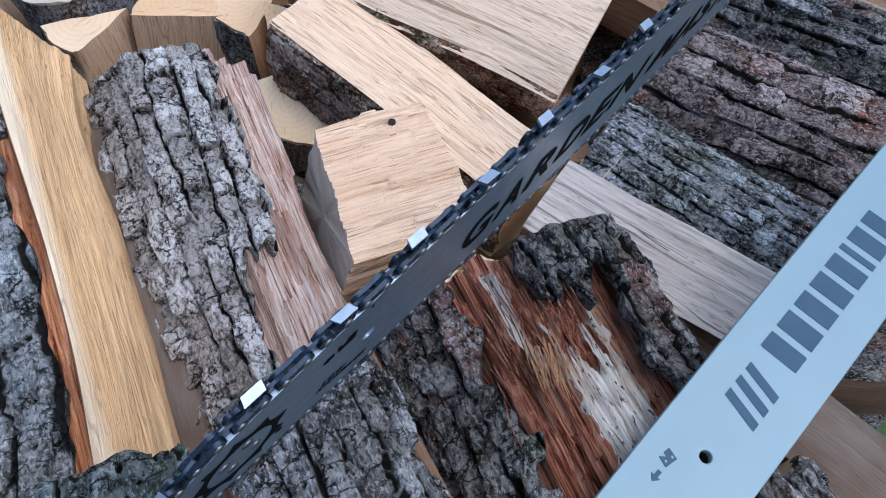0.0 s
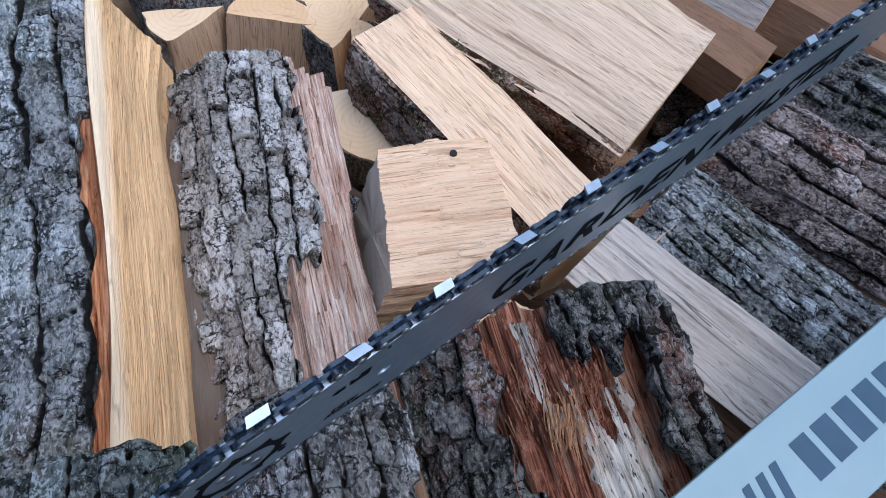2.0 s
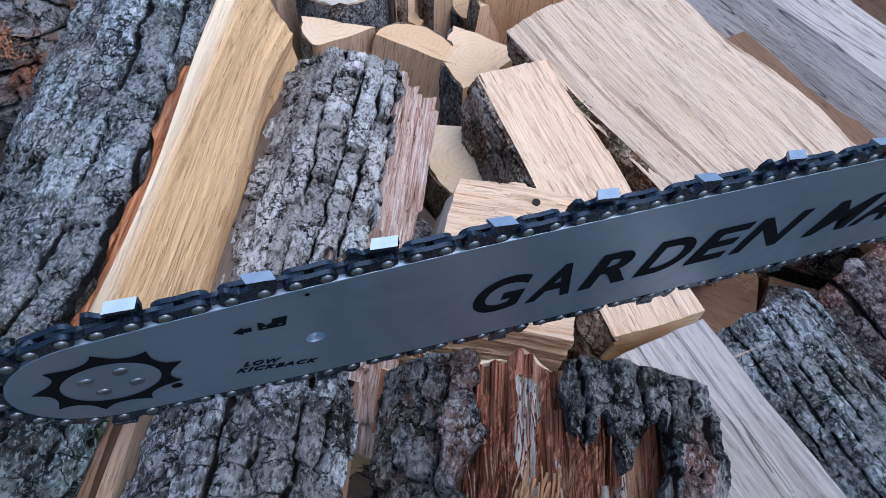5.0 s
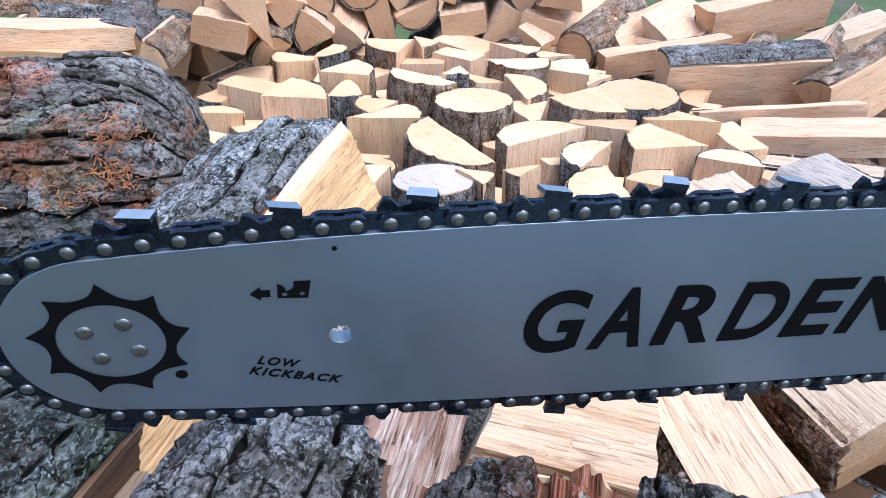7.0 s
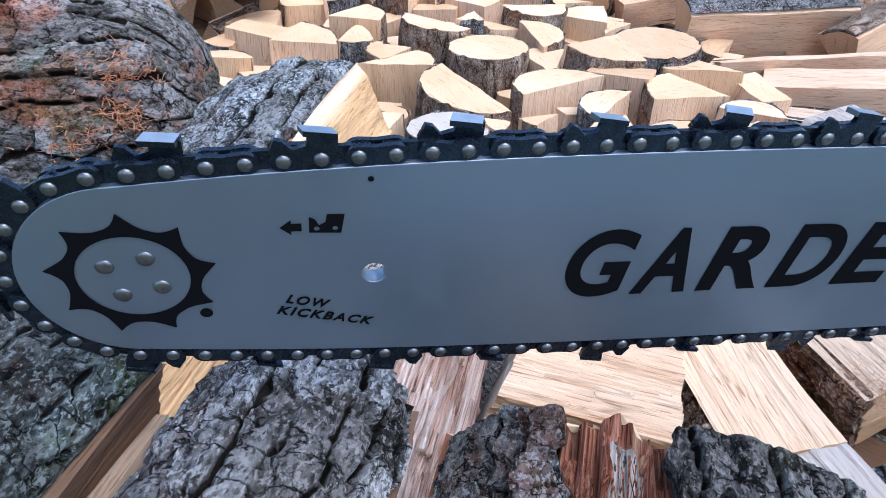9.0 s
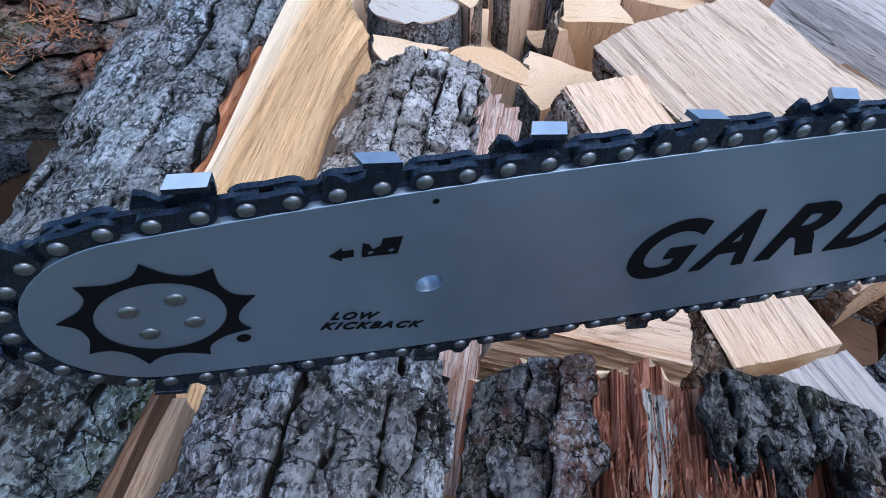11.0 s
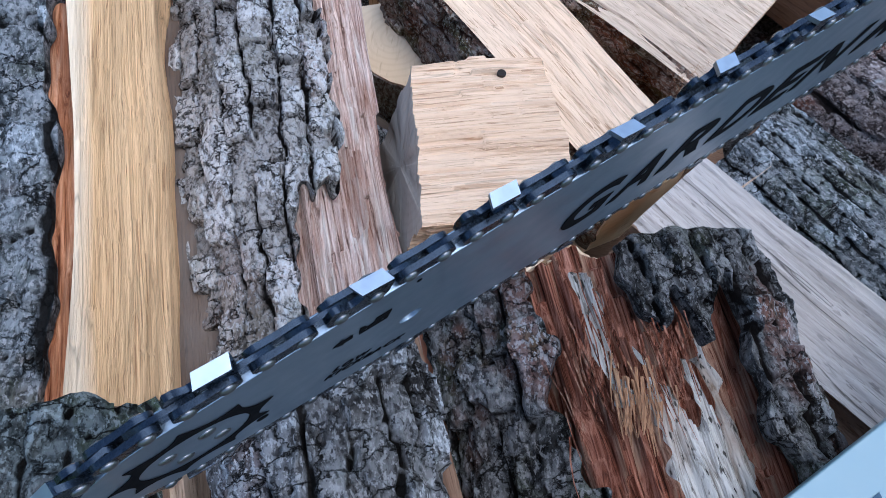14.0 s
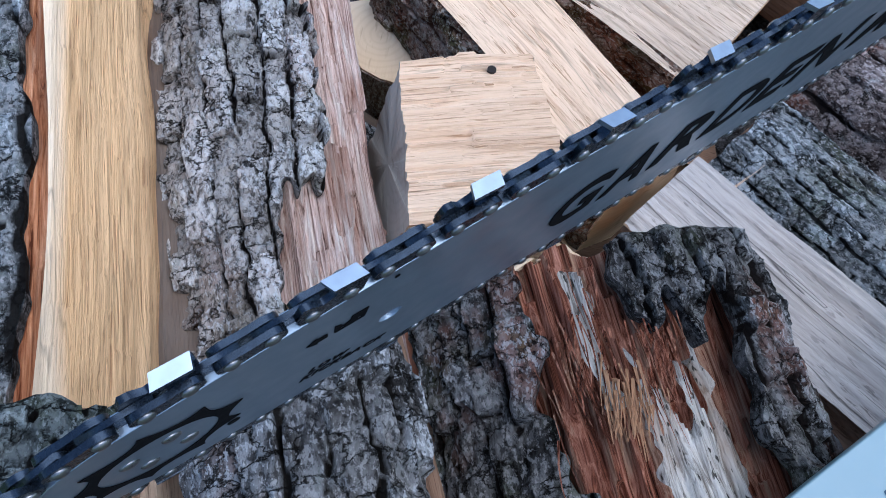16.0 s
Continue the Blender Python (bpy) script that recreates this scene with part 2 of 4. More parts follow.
PEELED = stringy_wood("peeled_pink_wood", (0.12, 0.06, 0.04), (0.58, 0.375, 0.285), (0.90, 0.72, 0.61), (0.80, 0.71, 0.61), (0.30, 0.13, 0.07), 0.45)
ROT_PALE = speckled_wood()
BARK = bark_material("oak_bark", (0.055, 0.048, 0.043), (0.355, 0.328, 0.303), (0.64, 0.61, 0.575), (0.22, 0.12, 0.085), 0.4, 0.25, young_shade=(0.010, 0.007, 0.006), flecks=0.5)
BARK_ASH = bark_material("light_grey_bark", (0.022, 0.020, 0.019), (0.115, 0.109, 0.104), (0.33, 0.33, 0.33), (0.20, 0.10, 0.07), 0.5, young_shade=(0.010, 0.008, 0.006))
BARK_DARK = bark_material("dark_wet_bark", (0.009, 0.008, 0.007), (0.055, 0.053, 0.051), (0.24, 0.235, 0.23), (0.20, 0.085, 0.055), 0.6, 0.35, young_shade=(0.007, 0.005, 0.004), flecks=0.42)
BARK_BLUE = bark_material("lichen_grey_bark", (0.024, 0.026, 0.027), (0.13, 0.14, 0.143), (0.42, 0.445, 0.455), (0.22, 0.13, 0.09), 0.35, 0.4, young_shade=(0.010, 0.009, 0.008))
BARK_MOSS = bark_material("mossy_bark", (0.012, 0.014, 0.013), (0.050, 0.058, 0.056), (0.20, 0.225, 0.225), (0.12, 0.07, 0.05), 0.3, 0.6, young_shade=(0.006, 0.005, 0.004), flecks=0.55)
BARK_BIG = bark_material("rough_red_bark", (0.016, 0.012, 0.010), (0.15, 0.135, 0.125), (0.42, 0.41, 0.395), (0.40, 0.14, 0.065), 0.85, 0.5, crack_size=(70, 34, 70), flecks=0.15, patch=13, spread=0.55, young_shade=(0.010, 0.007, 0.005))
BARK_THIN = bark_material("thin_brown_bark", (0.09, 0.052, 0.034), (0.25, 0.165, 0.115), (0.42, 0.33, 0.26), (0.42, 0.19, 0.09), 0.7, crack_size=(60, 22, 60), young_shade=(0.06, 0.03, 0.018))
BARK_EDGE = bark_material("mossy_brown_bark", (0.07, 0.04, 0.028), (0.27, 0.155, 0.105), (0.42, 0.33, 0.27), (0.30, 0.11, 0.06), 0.8, 0.7, young_shade=(0.05, 0.022, 0.013))
BARK_RED = bark_material("red_brown_bark", (0.016, 0.012, 0.011), (0.12, 0.088, 0.080), (0.37, 0.31, 0.29), (0.26, 0.105, 0.065), 0.8, young_shade=(0.009, 0.006, 0.005))


# ---- building helpers ----
def mesh_object(name, verts, faces, mats, smooth=True, idx=None, parent=None, label=""):
    me = bpy.data.meshes.new(name)
    me.from_pydata([tuple(v) for v in verts], [], faces)
    for mt in mats:
        me.materials.append(mt)
    if idx is not None:
        me.polygons.foreach_set("material_index", idx)
    if smooth:
        me.polygons.foreach_set("use_smooth", [True] * len(me.polygons))
    me.validate()
    me.update()
    if smooth:
        me.set_sharp_from_angle(angle=radians(42))
    ob = new(name, me)
    if parent:
        ob.parent = parent
    if label:
        ob["label"] = label
    return ob


def part(name, bm, mat, parent, label="", smooth=False):
    me = bpy.data.meshes.new(name)
    bm.to_mesh(me)
    bm.free()
    me.materials.append(mat)
    if smooth:
        me.polygons.foreach_set("use_smooth", [True] * len(me.polygons))
    ob = new(name, me)
    ob.parent = parent
    if label:
        ob["label"] = label
    return ob


def frame_of(a, b, roll):
    """The pose of a log whose axis runs from a to b: y along it, z up, turned by roll about the axis."""
    a, b = Vector(a), Vector(b)
    y = (b - a).normalized()
    up = Vector((0, 0, 1)) if abs(y.z) < 0.95 else Vector((0, 1, 0))
    x = y.cross(up).normalized()
    z = x.cross(y)
    m = Matrix((x, y, z)).transposed().to_4x4()
    m.translation = a
    return m @ Matrix.Rotation(radians(roll), 4, "Y")


def bark_height(s, w, seed, amp, cell):
    """Height of bark over its bed, how deep in a furrow the spot lies, and the tone of its plate: flat-topped ridges
    parted by narrow wandering furrows that close up here and there, cut across into plates by thin cracks."""
    x, y = s / cell + seed * 7.1, w / cell
    if cell > 0.025:
        x, y = x + 0.9 * noise.noise(Vector((x * 0.5, y * 0.5, seed + 61))), y + 0.9 * noise.noise(Vector((x * 0.5, y * 0.5, seed + 71)))
    x += 0.50 * noise.noise(Vector((x * 0.38, y * 0.13, seed + 11))) + 0.20 * noise.noise(Vector((x * 1.5, y * 1.0, seed + 21))) + 0.06 * noise.noise(Vector((x * 5.0, y * 5.0, seed + 31)))
    k = math.floor(x)
    f = x - k
    ke = k if f < 0.5 else k + 1
    wide = noise.noise(Vector((ke * 3.1, y * 0.42, seed + 2)))
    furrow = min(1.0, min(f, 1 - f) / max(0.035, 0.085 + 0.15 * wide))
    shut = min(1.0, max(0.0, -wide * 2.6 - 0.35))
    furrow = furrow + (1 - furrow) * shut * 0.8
    z = y * 0.80 + 9.7 * noise.cell(Vector((k + 0.5, seed + 0.5, 0.5))) + 0.42 * noise.noise(Vector((x * 0.9, y * 0.8, seed + 41))) + 0.15 * noise.noise(Vector((x * 4.0, y * 3.0, seed + 51)))
    m = math.floor(z)
    g = z - m
    edge = m if g < 0.5 else m + 1
    kept = noise.cell(Vector((k + 0.5, edge + 0.5, seed + 7.5)))
    gap = 1.0 if kept < 0.27 else min(1.0, min(g, 1 - g) / 0.07)
    tone = noise.cell(Vector((k * 2 + 0.5, m + 0.5, seed + 3.5)))
    tilt = (f - 0.5) * (noise.cell(Vector((k + 0.5, m + 7.5, seed + 1.5))) - 0.5) * 0.5 + (g - 0.5) * (tone - 0.5) * 0.35
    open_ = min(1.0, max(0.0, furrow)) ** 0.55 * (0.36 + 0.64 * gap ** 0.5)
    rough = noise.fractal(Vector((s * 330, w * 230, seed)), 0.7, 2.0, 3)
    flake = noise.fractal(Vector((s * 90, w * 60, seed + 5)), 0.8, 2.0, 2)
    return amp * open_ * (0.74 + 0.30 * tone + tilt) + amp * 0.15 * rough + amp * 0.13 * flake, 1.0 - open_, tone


def strips(s, w, seed, size):
    """Torn fibres: narrow strips along the grain that break off at uneven lengths."""
    if not size:
        return 0.0
    s += 0.002 * noise.noise(Vector((s * 40, w * 30, seed)))
    out = 0.0
    for wide, long, part_ in ((230.0, 22.0, 0.6), (90.0, 11.0, 1.0)):
        k = noise.cell(Vector((s * wide, seed + 0.5, wide)))
        out += part_ * (noise.cell(Vector((s * wide, w * long + 7.3 * k, seed + 2.5))) - 0.5)
    return size * out


def eased(points, edges, rounds=3):
    """Points along torn edges drawn towards their neighbours, so that the tear runs smoothly and not in steps."""
    near = collections.defaultdict(set)
    for p, q in edges:
        near[p].add(q)
        near[q].add(p)
    for _ in range(rounds):
        moved = {p: Vector(points[p]) * 0.5 + sum((Vector(points[q]) for q in qs), Vector()) * (0.5 / len(qs)) for p, qs in near.items()}
        for p, v in moved.items():
            points[p] = tuple(v)


def log_thing(a, b, prof, kinds, roll=0, wood=FRESH, bark=BARK, ends=END, seed=1, res=0.004, amp=0.006, cell=0.016,
              keep=None, taper=1.0, label="", under=None, warp=0.003, ragged=0.0, fibre=1.0, strip=0.0, name="firewood_log",
              relief=None, patch=None, blunt=0.0, slant=0.0):
    """A split log. prof: corner points (x, z) of its section, in order; kinds: for the side after each corner 'w' split wood or
    ('b', bulge) bark. keep(u, y) says where the bark is still on (u from 0 to 1 round it, y metres along). Wood is the thing, bark its part.
    relief(u, y) gives how deep the bared wood is hollowed and whether the material patch shows there; blunt rounds off the far end, slant leans the near end outwards below."""
    a, b = Vector(a), Vector(b)
    length = (b - a).length
    centre = Vector((sum(p[0] for p in prof) / len(prof), sum(p[1] for p in prof) / len(prof)))
    ring, marks = [], []
    for i, p in enumerate(prof):
        p, q = Vector(p), Vector(prof[(i + 1) % len(prof)])
        k = kinds[i]
        n = max(2, min(90, int((q - p).length / res)))
        out = Vector(((q - p).y, -(q - p).x)).normalized()
        if out.dot((p + q) / 2 - centre) < 0:
            out = -out
        bulge = k[1] if k != "w" else 0.0
        for j in range(n):
            f = j / n
            ring.append(p.lerp(q, f) + out * bulge * 4 * f * (1 - f))
            marks.append(k == "w")
    count = len(ring)
    rows = max(6, int(length / (res * 1.5)))
    normals = []
    for i in range(count):
        tg = ring[(i + 1) % count] - ring[i - 1]
        nn = Vector((tg.y, -tg.x))
        if nn.length < 1e-9:
            nn = ring[i] - centre
        nn.normalize()
        if nn.dot(ring[i] - centre) < 0:
            nn = -nn
        normals.append(nn)
    arc = [0.0]
    for i in range(1, count):
        arc.append(arc[-1] + (ring[i] - ring[i - 1]).length)
    bare = [arc[i] for i in range(count) if not marks[i]] or [0.0, 1.0]
    span = lambda i: (arc[i] - bare[0]) / max(1e-6, bare[-1] - bare[0])
    swell = lambda w: 1.0 if w < length - blunt or not blunt else math.sqrt(max(0.12, 1 - 0.8 * ((w - length + blunt) / blunt) ** 2))
    skin = amp * 0.6 + (0.004 if amp > 0.0035 else 0.0015)
    verts, faces, idx = [], [], []
    for r in range(rows + 1):
        w = length * r / rows
        g = (1 + (taper - 1) * r / rows) * swell(w)
        bend = Vector((noise.noise(Vector((w * 6, seed, 0.3))), noise.noise(Vector((w * 6, seed, 7.3))))) * warp
        for i in range(count):
            p = ring[i] * g + bend
            if marks[i]:
                d = 0.0011 * fibre * noise.noise(Vector((arc[i] * 330, w * 9, seed))) + 0.0022 * noise.noise(Vector((arc[i] * 45, w * 11, seed + 4))) + 0.0035 * noise.noise(Vector((arc[i] * 16, w * 14, seed + 9)))
                p = p + normals[i] * (d + strips(arc[i], w, seed, strip))
            else:
                p = p - normals[i] * skin + normals[i] * fibre * (0.0022 * noise.noise(Vector((arc[i] * 260, w * 14, seed))) + 0.002 * noise.noise(Vector((arc[i] * 90, w * 30, seed + 3)))) + normals[i] * strips(arc[i], w, seed, strip)
                if relief:
                    deep, pale = relief(span(i), w)
                    p = p - normals[i] * (deep + (strips(arc[i], w, seed, strip) * 0.8 if pale else 0.0))
            e = ragged * noise.noise(Vector((p.x * 60, p.y * 60, seed))) if r in (0, rows) else 0
            verts.append((p.x, w + e + slant * (p.y - 0.3 * p.x) * (1 - r / rows), p.y))
    for r in range(rows):
        for i in range(count):
            j = (i + 1) % count
            faces.append((r * count + i, r * count + j, (r + 1) * count + j, (r + 1) * count + i))
            idx.append(0 if marks[i] else 3 if relief and relief(span(i), length * r / rows)[1] else 2)
    if relief:
        edges = []
        for r in range(1, rows):
            for i in range(1, count):
                here = idx[r * count + i]
                if here != idx[r * count + i - 1]:
                    edges.append((r * count + i, (r + 1) * count + i))
                if here != idx[(r - 1) * count + i]:
                    edges.append((r * count + i, r * count + (i + 1) % count))
        eased(verts, edges)
    for r, flip in ((0, False), (rows, True)):
        w = length * r / rows
        base = r * count
        lean = slant * (centre.y - 0.3 * centre.x) if r == 0 else 0.0
        prev = list(range(base, base + count))
        for ringn, shrink in enumerate((0.72, 0.4)):
            start = len(verts)
            for i in range(count):
                v = Vector(verts[base + i])
                c = Vector((centre.x, w + lean, centre.y))
                z = c.lerp(v, shrink)
                z.y += (0.0016 + ragged * 0.5) * noise.noise(Vector((z.x * 80, z.z * 80, seed + r)))
                verts.append(tuple(z))
            for i in range(count):
                j = (i + 1) % count
                q = (prev[j], prev[i], start + i, start + j)
                faces.append(q if not flip else q[::-1])
                idx.append(1)
            prev = list(range(start, start + count))
        verts.append((centre.x, w + lean, centre.y))
        for i in range(count):
            j = (i + 1) % count
            q = (prev[j], prev[i], len(verts) - 1)
            faces.append(q if not flip else q[::-1])
            idx.append(1)
    ob = mesh_object(name, verts, faces, [wood, ends, under or wood, patch or wood], True, idx)
    ob.matrix_world = frame_of(a, b, roll)
    tagged(ob, label or "split firewood log with sawn ends", "firewood log", "firewood pile")
    # bark shells, one for each run of bark sides
    runs, i = [], 0
    while i < count:
        if not marks[i]:
            j = i
            while j < count and not marks[j]:
                j += 1
            runs.append((i, j))
            i = j
        else:
            i += 1
    for i0, i1 in runs:
        whole = i1 - i0 == count
        cols = [(c % count) for c in range(i0, i1 + 1)]
        bv, bf = [], []
        nc = len(cols)
        ins, depth, tones = [], [], []
        for r in range(rows + 1):
            w = length * r / rows
            g = (1 + (taper - 1) * r / rows) * swell(w)
            bend = Vector((noise.noise(Vector((w * 6, seed, 0.3))), noise.noise(Vector((w * 6, seed, 7.3))))) * warp
            for c, i in enumerate(cols):
                u = c / (nc - 1)
                s = arc[i] if not (whole and c == nc - 1) else arc[-1]
                h, deep, tone = bark_height(s, w, seed, amp, cell)
                if whole and u > 0.9:
                    h2, deep2, tone = bark_height(s - arc[-1], w, seed, amp, cell)
                    h, deep = h + (h2 - h) * (u - 0.9) * 10, deep + (deep2 - deep) * (u - 0.9) * 10
                edge = min(1.0, min(u, 1 - u) * nc * 0.34 + 0.35) if not whole else 1.0
                endf = min(1.0, min(r, rows - r) * 0.5 + 0.5)
                nn = normals[i] if marks[i] is False else normals[i - 1]
                p = ring[i] * g + bend + nn * (h * edge * endf - amp * 0.75)
                jag = 0.006 * noise.noise(Vector((s * 70, seed, r / max(1, rows)))) if r in (0, rows) else 0
                bv.append((p.x, w + jag, p.y))
                ins.append(keep is None or keep(u, w))
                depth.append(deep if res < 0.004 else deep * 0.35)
                tones.append(tone)
        off = len(bv)
        for r in range(rows + 1):
            w = length * r / rows
            g = (1 + (taper - 1) * r / rows) * swell(w)
            bend = Vector((noise.noise(Vector((w * 6, seed, 0.3))), noise.noise(Vector((w * 6, seed, 7.3))))) * warp
            for i in cols:
                nn = normals[i] if marks[i] is False else normals[i - 1]
                p = ring[i] * g + bend - nn * (skin - 0.0006)
                bv.append((p.x, min(max(w, 0.001), length - 0.001), p.y))
        on = {}
        for r in range(rows):
            for c in range(nc - 1):
                on[r, c] = ins[r * nc + c] and ins[(r + 1) * nc + c + 1]
        if keep:
            lone = [rc for rc in on if on[rc] and sum(on.get((rc[0] + dr, rc[1] + dc), False) for dr, dc in ((1, 0), (-1, 0), (0, 1), (0, -1))) < 2]
            for rc in lone:
                on[rc] = False
            for r in range(1, rows):
                for c in range(1, nc - 1):
                    state = {on.get((r - 1, c - 1)), on.get((r - 1, c)), on.get((r, c - 1)), on.get((r, c))}
                    if len(state) > 1:
                        x, y, z = bv[r * nc + c]
                        jx, jy, jz = (noise.noise(Vector((r * 3.7, c * 2.9, seed + o))) for o in (0.1, 5.1, 9.1))
                        bv[r * nc + c] = (x + jx * res * 0.7, y + jy * res * 0.7, z + jz * res * 0.5)
        if keep:
            rim = []
            for (r, c), yes in on.items():
                if yes:
                    v00, v01, v11, v10 = r * nc + c, r * nc + c + 1, (r + 1) * nc + c + 1, (r + 1) * nc + c
                    for rc, pq in (((r - 1, c), (v00, v01)), ((r + 1, c), (v11, v10)), ((r, c - 1), (v10, v00)), ((r, c + 1), (v01, v11))):
                        if not on.get(rc, False) and rc in on:
                            rim.append(pq)
            eased(bv, rim)
            eased(bv, [(p + off, q + off) for p, q in rim])
        for (r, c), yes in on.items():
            if not yes:
                continue
            v00, v01, v11, v10 = r * nc + c, r * nc + c + 1, (r + 1) * nc + c + 1, (r + 1) * nc + c
            bf.append((v00, v01, v11, v10))
            for (rr, cc), (p, q) in (((r - 1, c), (v00, v01)), ((r + 1, c), (v11, v10)), ((r, c - 1), (v10, v00)), ((r, c + 1), (v01, v11))):
                if whole and cc in (-1, nc - 1):
                    continue
                if not on.get((rr, cc), False):
                    bf.append((q, p, p + off, q + off))
        used = sorted({v for fc in bf for v in fc})
        back = {v: k for k, v in enumerate(used)}
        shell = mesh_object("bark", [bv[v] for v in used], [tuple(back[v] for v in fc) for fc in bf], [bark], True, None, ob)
        # Furrow depth, by which bark_material paints the shade.
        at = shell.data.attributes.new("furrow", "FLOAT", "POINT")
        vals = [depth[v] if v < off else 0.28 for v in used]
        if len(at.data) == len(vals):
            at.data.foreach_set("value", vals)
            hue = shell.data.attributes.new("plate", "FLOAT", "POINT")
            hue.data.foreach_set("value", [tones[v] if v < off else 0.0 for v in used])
    return ob


def section(kind, r):
    """Corner points and side kinds of the usual sections of split wood, centred, for a log of half width r."""
    if kind == "round":
        n = 12
        return [(r * math.cos(6.2832 * k / n), r * math.sin(6.2832 * k / n)) for k in range(n)], [("b", r * 0.03)] * n
    if kind == "half":
        n = 6
        pts = [(r * math.cos(math.pi * k / n), r * 0.95 * math.sin(math.pi * k / n) - r * 0.4) for k in range(n + 1)]
        return pts, [("b", r * 0.03)] * n + ["w"]
    if kind == "quarter":
        pts = [(-r * 0.9, -r * 0.8), (r * 0.95, -r * 0.7), (r * 0.55, r * 0.45), (-r * 0.35, r * 0.9)]
        return pts, ["w", ("b", r * 0.08), ("b", r * 0.08), "w"]
    if kind == "wedge":
        pts = [(-r, -r * 0.5), (r * 0.95, -r * 0.75), (r * 0.8, r * 0.55)]
        return pts, ["w", ("b", r * 0.2), "w"]
    pts = [(-r, -r * 0.5), (r * 0.9, -r * 0.6), (r, r * 0.35), (-r * 0.8, r * 0.55)]
    return pts, ["w", "w", "w", "w"]


def along(line, step, start):
    out, need, walked = [], start, 0.0
    for p, q in zip(line, line[1:]):
        d = (q - p).length
        while walked + d >= need:
            out.append(p.lerp(q, (need - walked) / d))
            need += step
        walked += d
    return out


# ---- ground ----
def ground():
    m, t, b = material("grass_and_soil")
    tc = t.nodes.new("ShaderNodeTexCoord")
    v = tc.outputs["Object"]
    c = ramp(t, noise_tex(t, v, 5, 6, 0.6), [(0.35, (0.045, 0.075, 0.02)), (0.65, (0.10, 0.16, 0.045))])
    c = mixed(t, c, (0.11, 0.085, 0.06), ramp(t, noise_tex(t, v, 1.3, 4), [(0.52, (0, 0, 0)), (0.62, (0.8, 0.8, 0.8))]))
    t.links.new(c, b.inputs["Base Color"])
    b.inputs["Roughness"].default_value = 0.9
    bump(t, b, noise_tex(t, v, 40, 6, 0.7), 0.8, 0.02)
    bm = bmesh.new()
    bmesh.ops.create_circle(bm, cap_ends=True, radius=900, segments=48)
    me = bpy.data.meshes.new("ground")
    bm.to_mesh(me)
    bm.free()
    me.materials.append(m)
    tagged(new("ground", me), "grassy yard ground with bare soil patches", "ground", kind="structure")


ground()

# ---- pile: front logs ----
def ragged(v, seed, size=0.03):
    return size * noise.fractal(Vector((v * 38, seed, 1.7)), 0.7, 2.3, 5) + size * 0.25 * noise.noise(Vector((v * 520, seed, 4.7)))


# honey-coloured log, bark towards the round wood
log_thing((0.013, 0.200, 0.356), (-0.134, 0.446, 0.369), [(-0.122, -0.075), (-0.065, -0.013), (0.0, 0.0), (0.009, -0.017), (0.0215, -0.05), (0.022, -0.10), (-0.07, -0.11)],
          [("b", 0.01), ("b", 0.006), "w", "w", "w", "w", "w"], 0, GOLD, BARK_BLUE, END, 1, 0.0017, 0.008, 0.021,
          keep=lambda u, y: u < (0.99 if y > 0.19 else 0.955 + ragged(y, 4, 0.03)) + 0.3 * max(0, y - 0.13), under=ORANGE, fibre=1.3, strip=0.0004, warp=0.006, taper=1.2, label="honey-coloured split log with grey bark side")
# brown log deep between the two, its wood darkened for the shade there
log_thing((0.042, 0.210, 0.288), (-0.096, 0.440, 0.288), [(-0.022, -0.05), (-0.02, 0.0), (0.02, 0.0), (0.022, -0.05)], ["w"] * 4, 0, SHADED, BARK, SHADED, 33, 0.003, fibre=1.2, label="brown split log wedged between two others")
# broad log with deeply furrowed bark
log_thing((0.085, 0.245, 0.300), (-0.053, 0.475, 0.312), [(-0.058, -0.03), (-0.02, 0.004), (0.03, 0.0), (0.056, -0.026), (0.03, -0.08), (-0.03, -0.085)],
          [("b", 0.004), ("b", 0.004), ("b", 0.004), "w", "w", "w"], 6, PINK, BARK, END, 2, 0.0011, 0.0085, 0.0145,
          keep=lambda u, y: u < 0.73 + ragged(y, 3, 0.06) and not (u > 0.52 + ragged(y, 2, 0.04) and y < 0.105 + ragged(u * 0.4, 7, 0.014)), under=PEELED, fibre=2.2, strip=0.003,
          label="split log with furrowed grey bark partly broken off")
# short pale block with a nail hole
block = log_thing((0.0765, 0.3900, 0.293), (0.1495, 0.4275, 0.293), [(-0.056, -0.003), (-0.02, 0.001), (0.055, 0.006), (0.05, -0.07), (-0.047, -0.075)], ["w"] * 5, 0, PALE, BARK_EDGE, END_OLD, 3, 0.0013, fibre=2.4, strip=0.0012,
                  slant=0.3, ragged=0.002, label="short pale split block with a small nail hole")
# long pale slab with a mossy side
log_thing((0.209, 0.430, 0.281), (0.018, 0.566, 0.284), [(-0.040, -0.062), (-0.031, 0.0), (0.030, 0.0), (0.034, -0.05), (0.0, -0.085)], [("b", 0.004), "w", "w", "w", "w"], 0, PALE, BARK_EDGE, END, 4, 0.0016, fibre=1.4, strip=0.0006, warp=0.002,
          label="long pale split log with mossy bark edge")
# weathered grey log
log_thing((0.385, 0.318, 0.298), (0.2125, 0.408, 0.303), [(-0.046, -0.05), (-0.033, -0.003), (0.032, 0.0), (0.045, -0.028), (0.0, -0.09)], [("b", 0.001), "w", "w", "w", "w"], 8, GREY, BARK, END, 5, 0.0015, fibre=2.0, strip=0.0007,
          keep=lambda u, y: False, under=BROWN, warp=0.006, label="weathered grey split log with brown side")
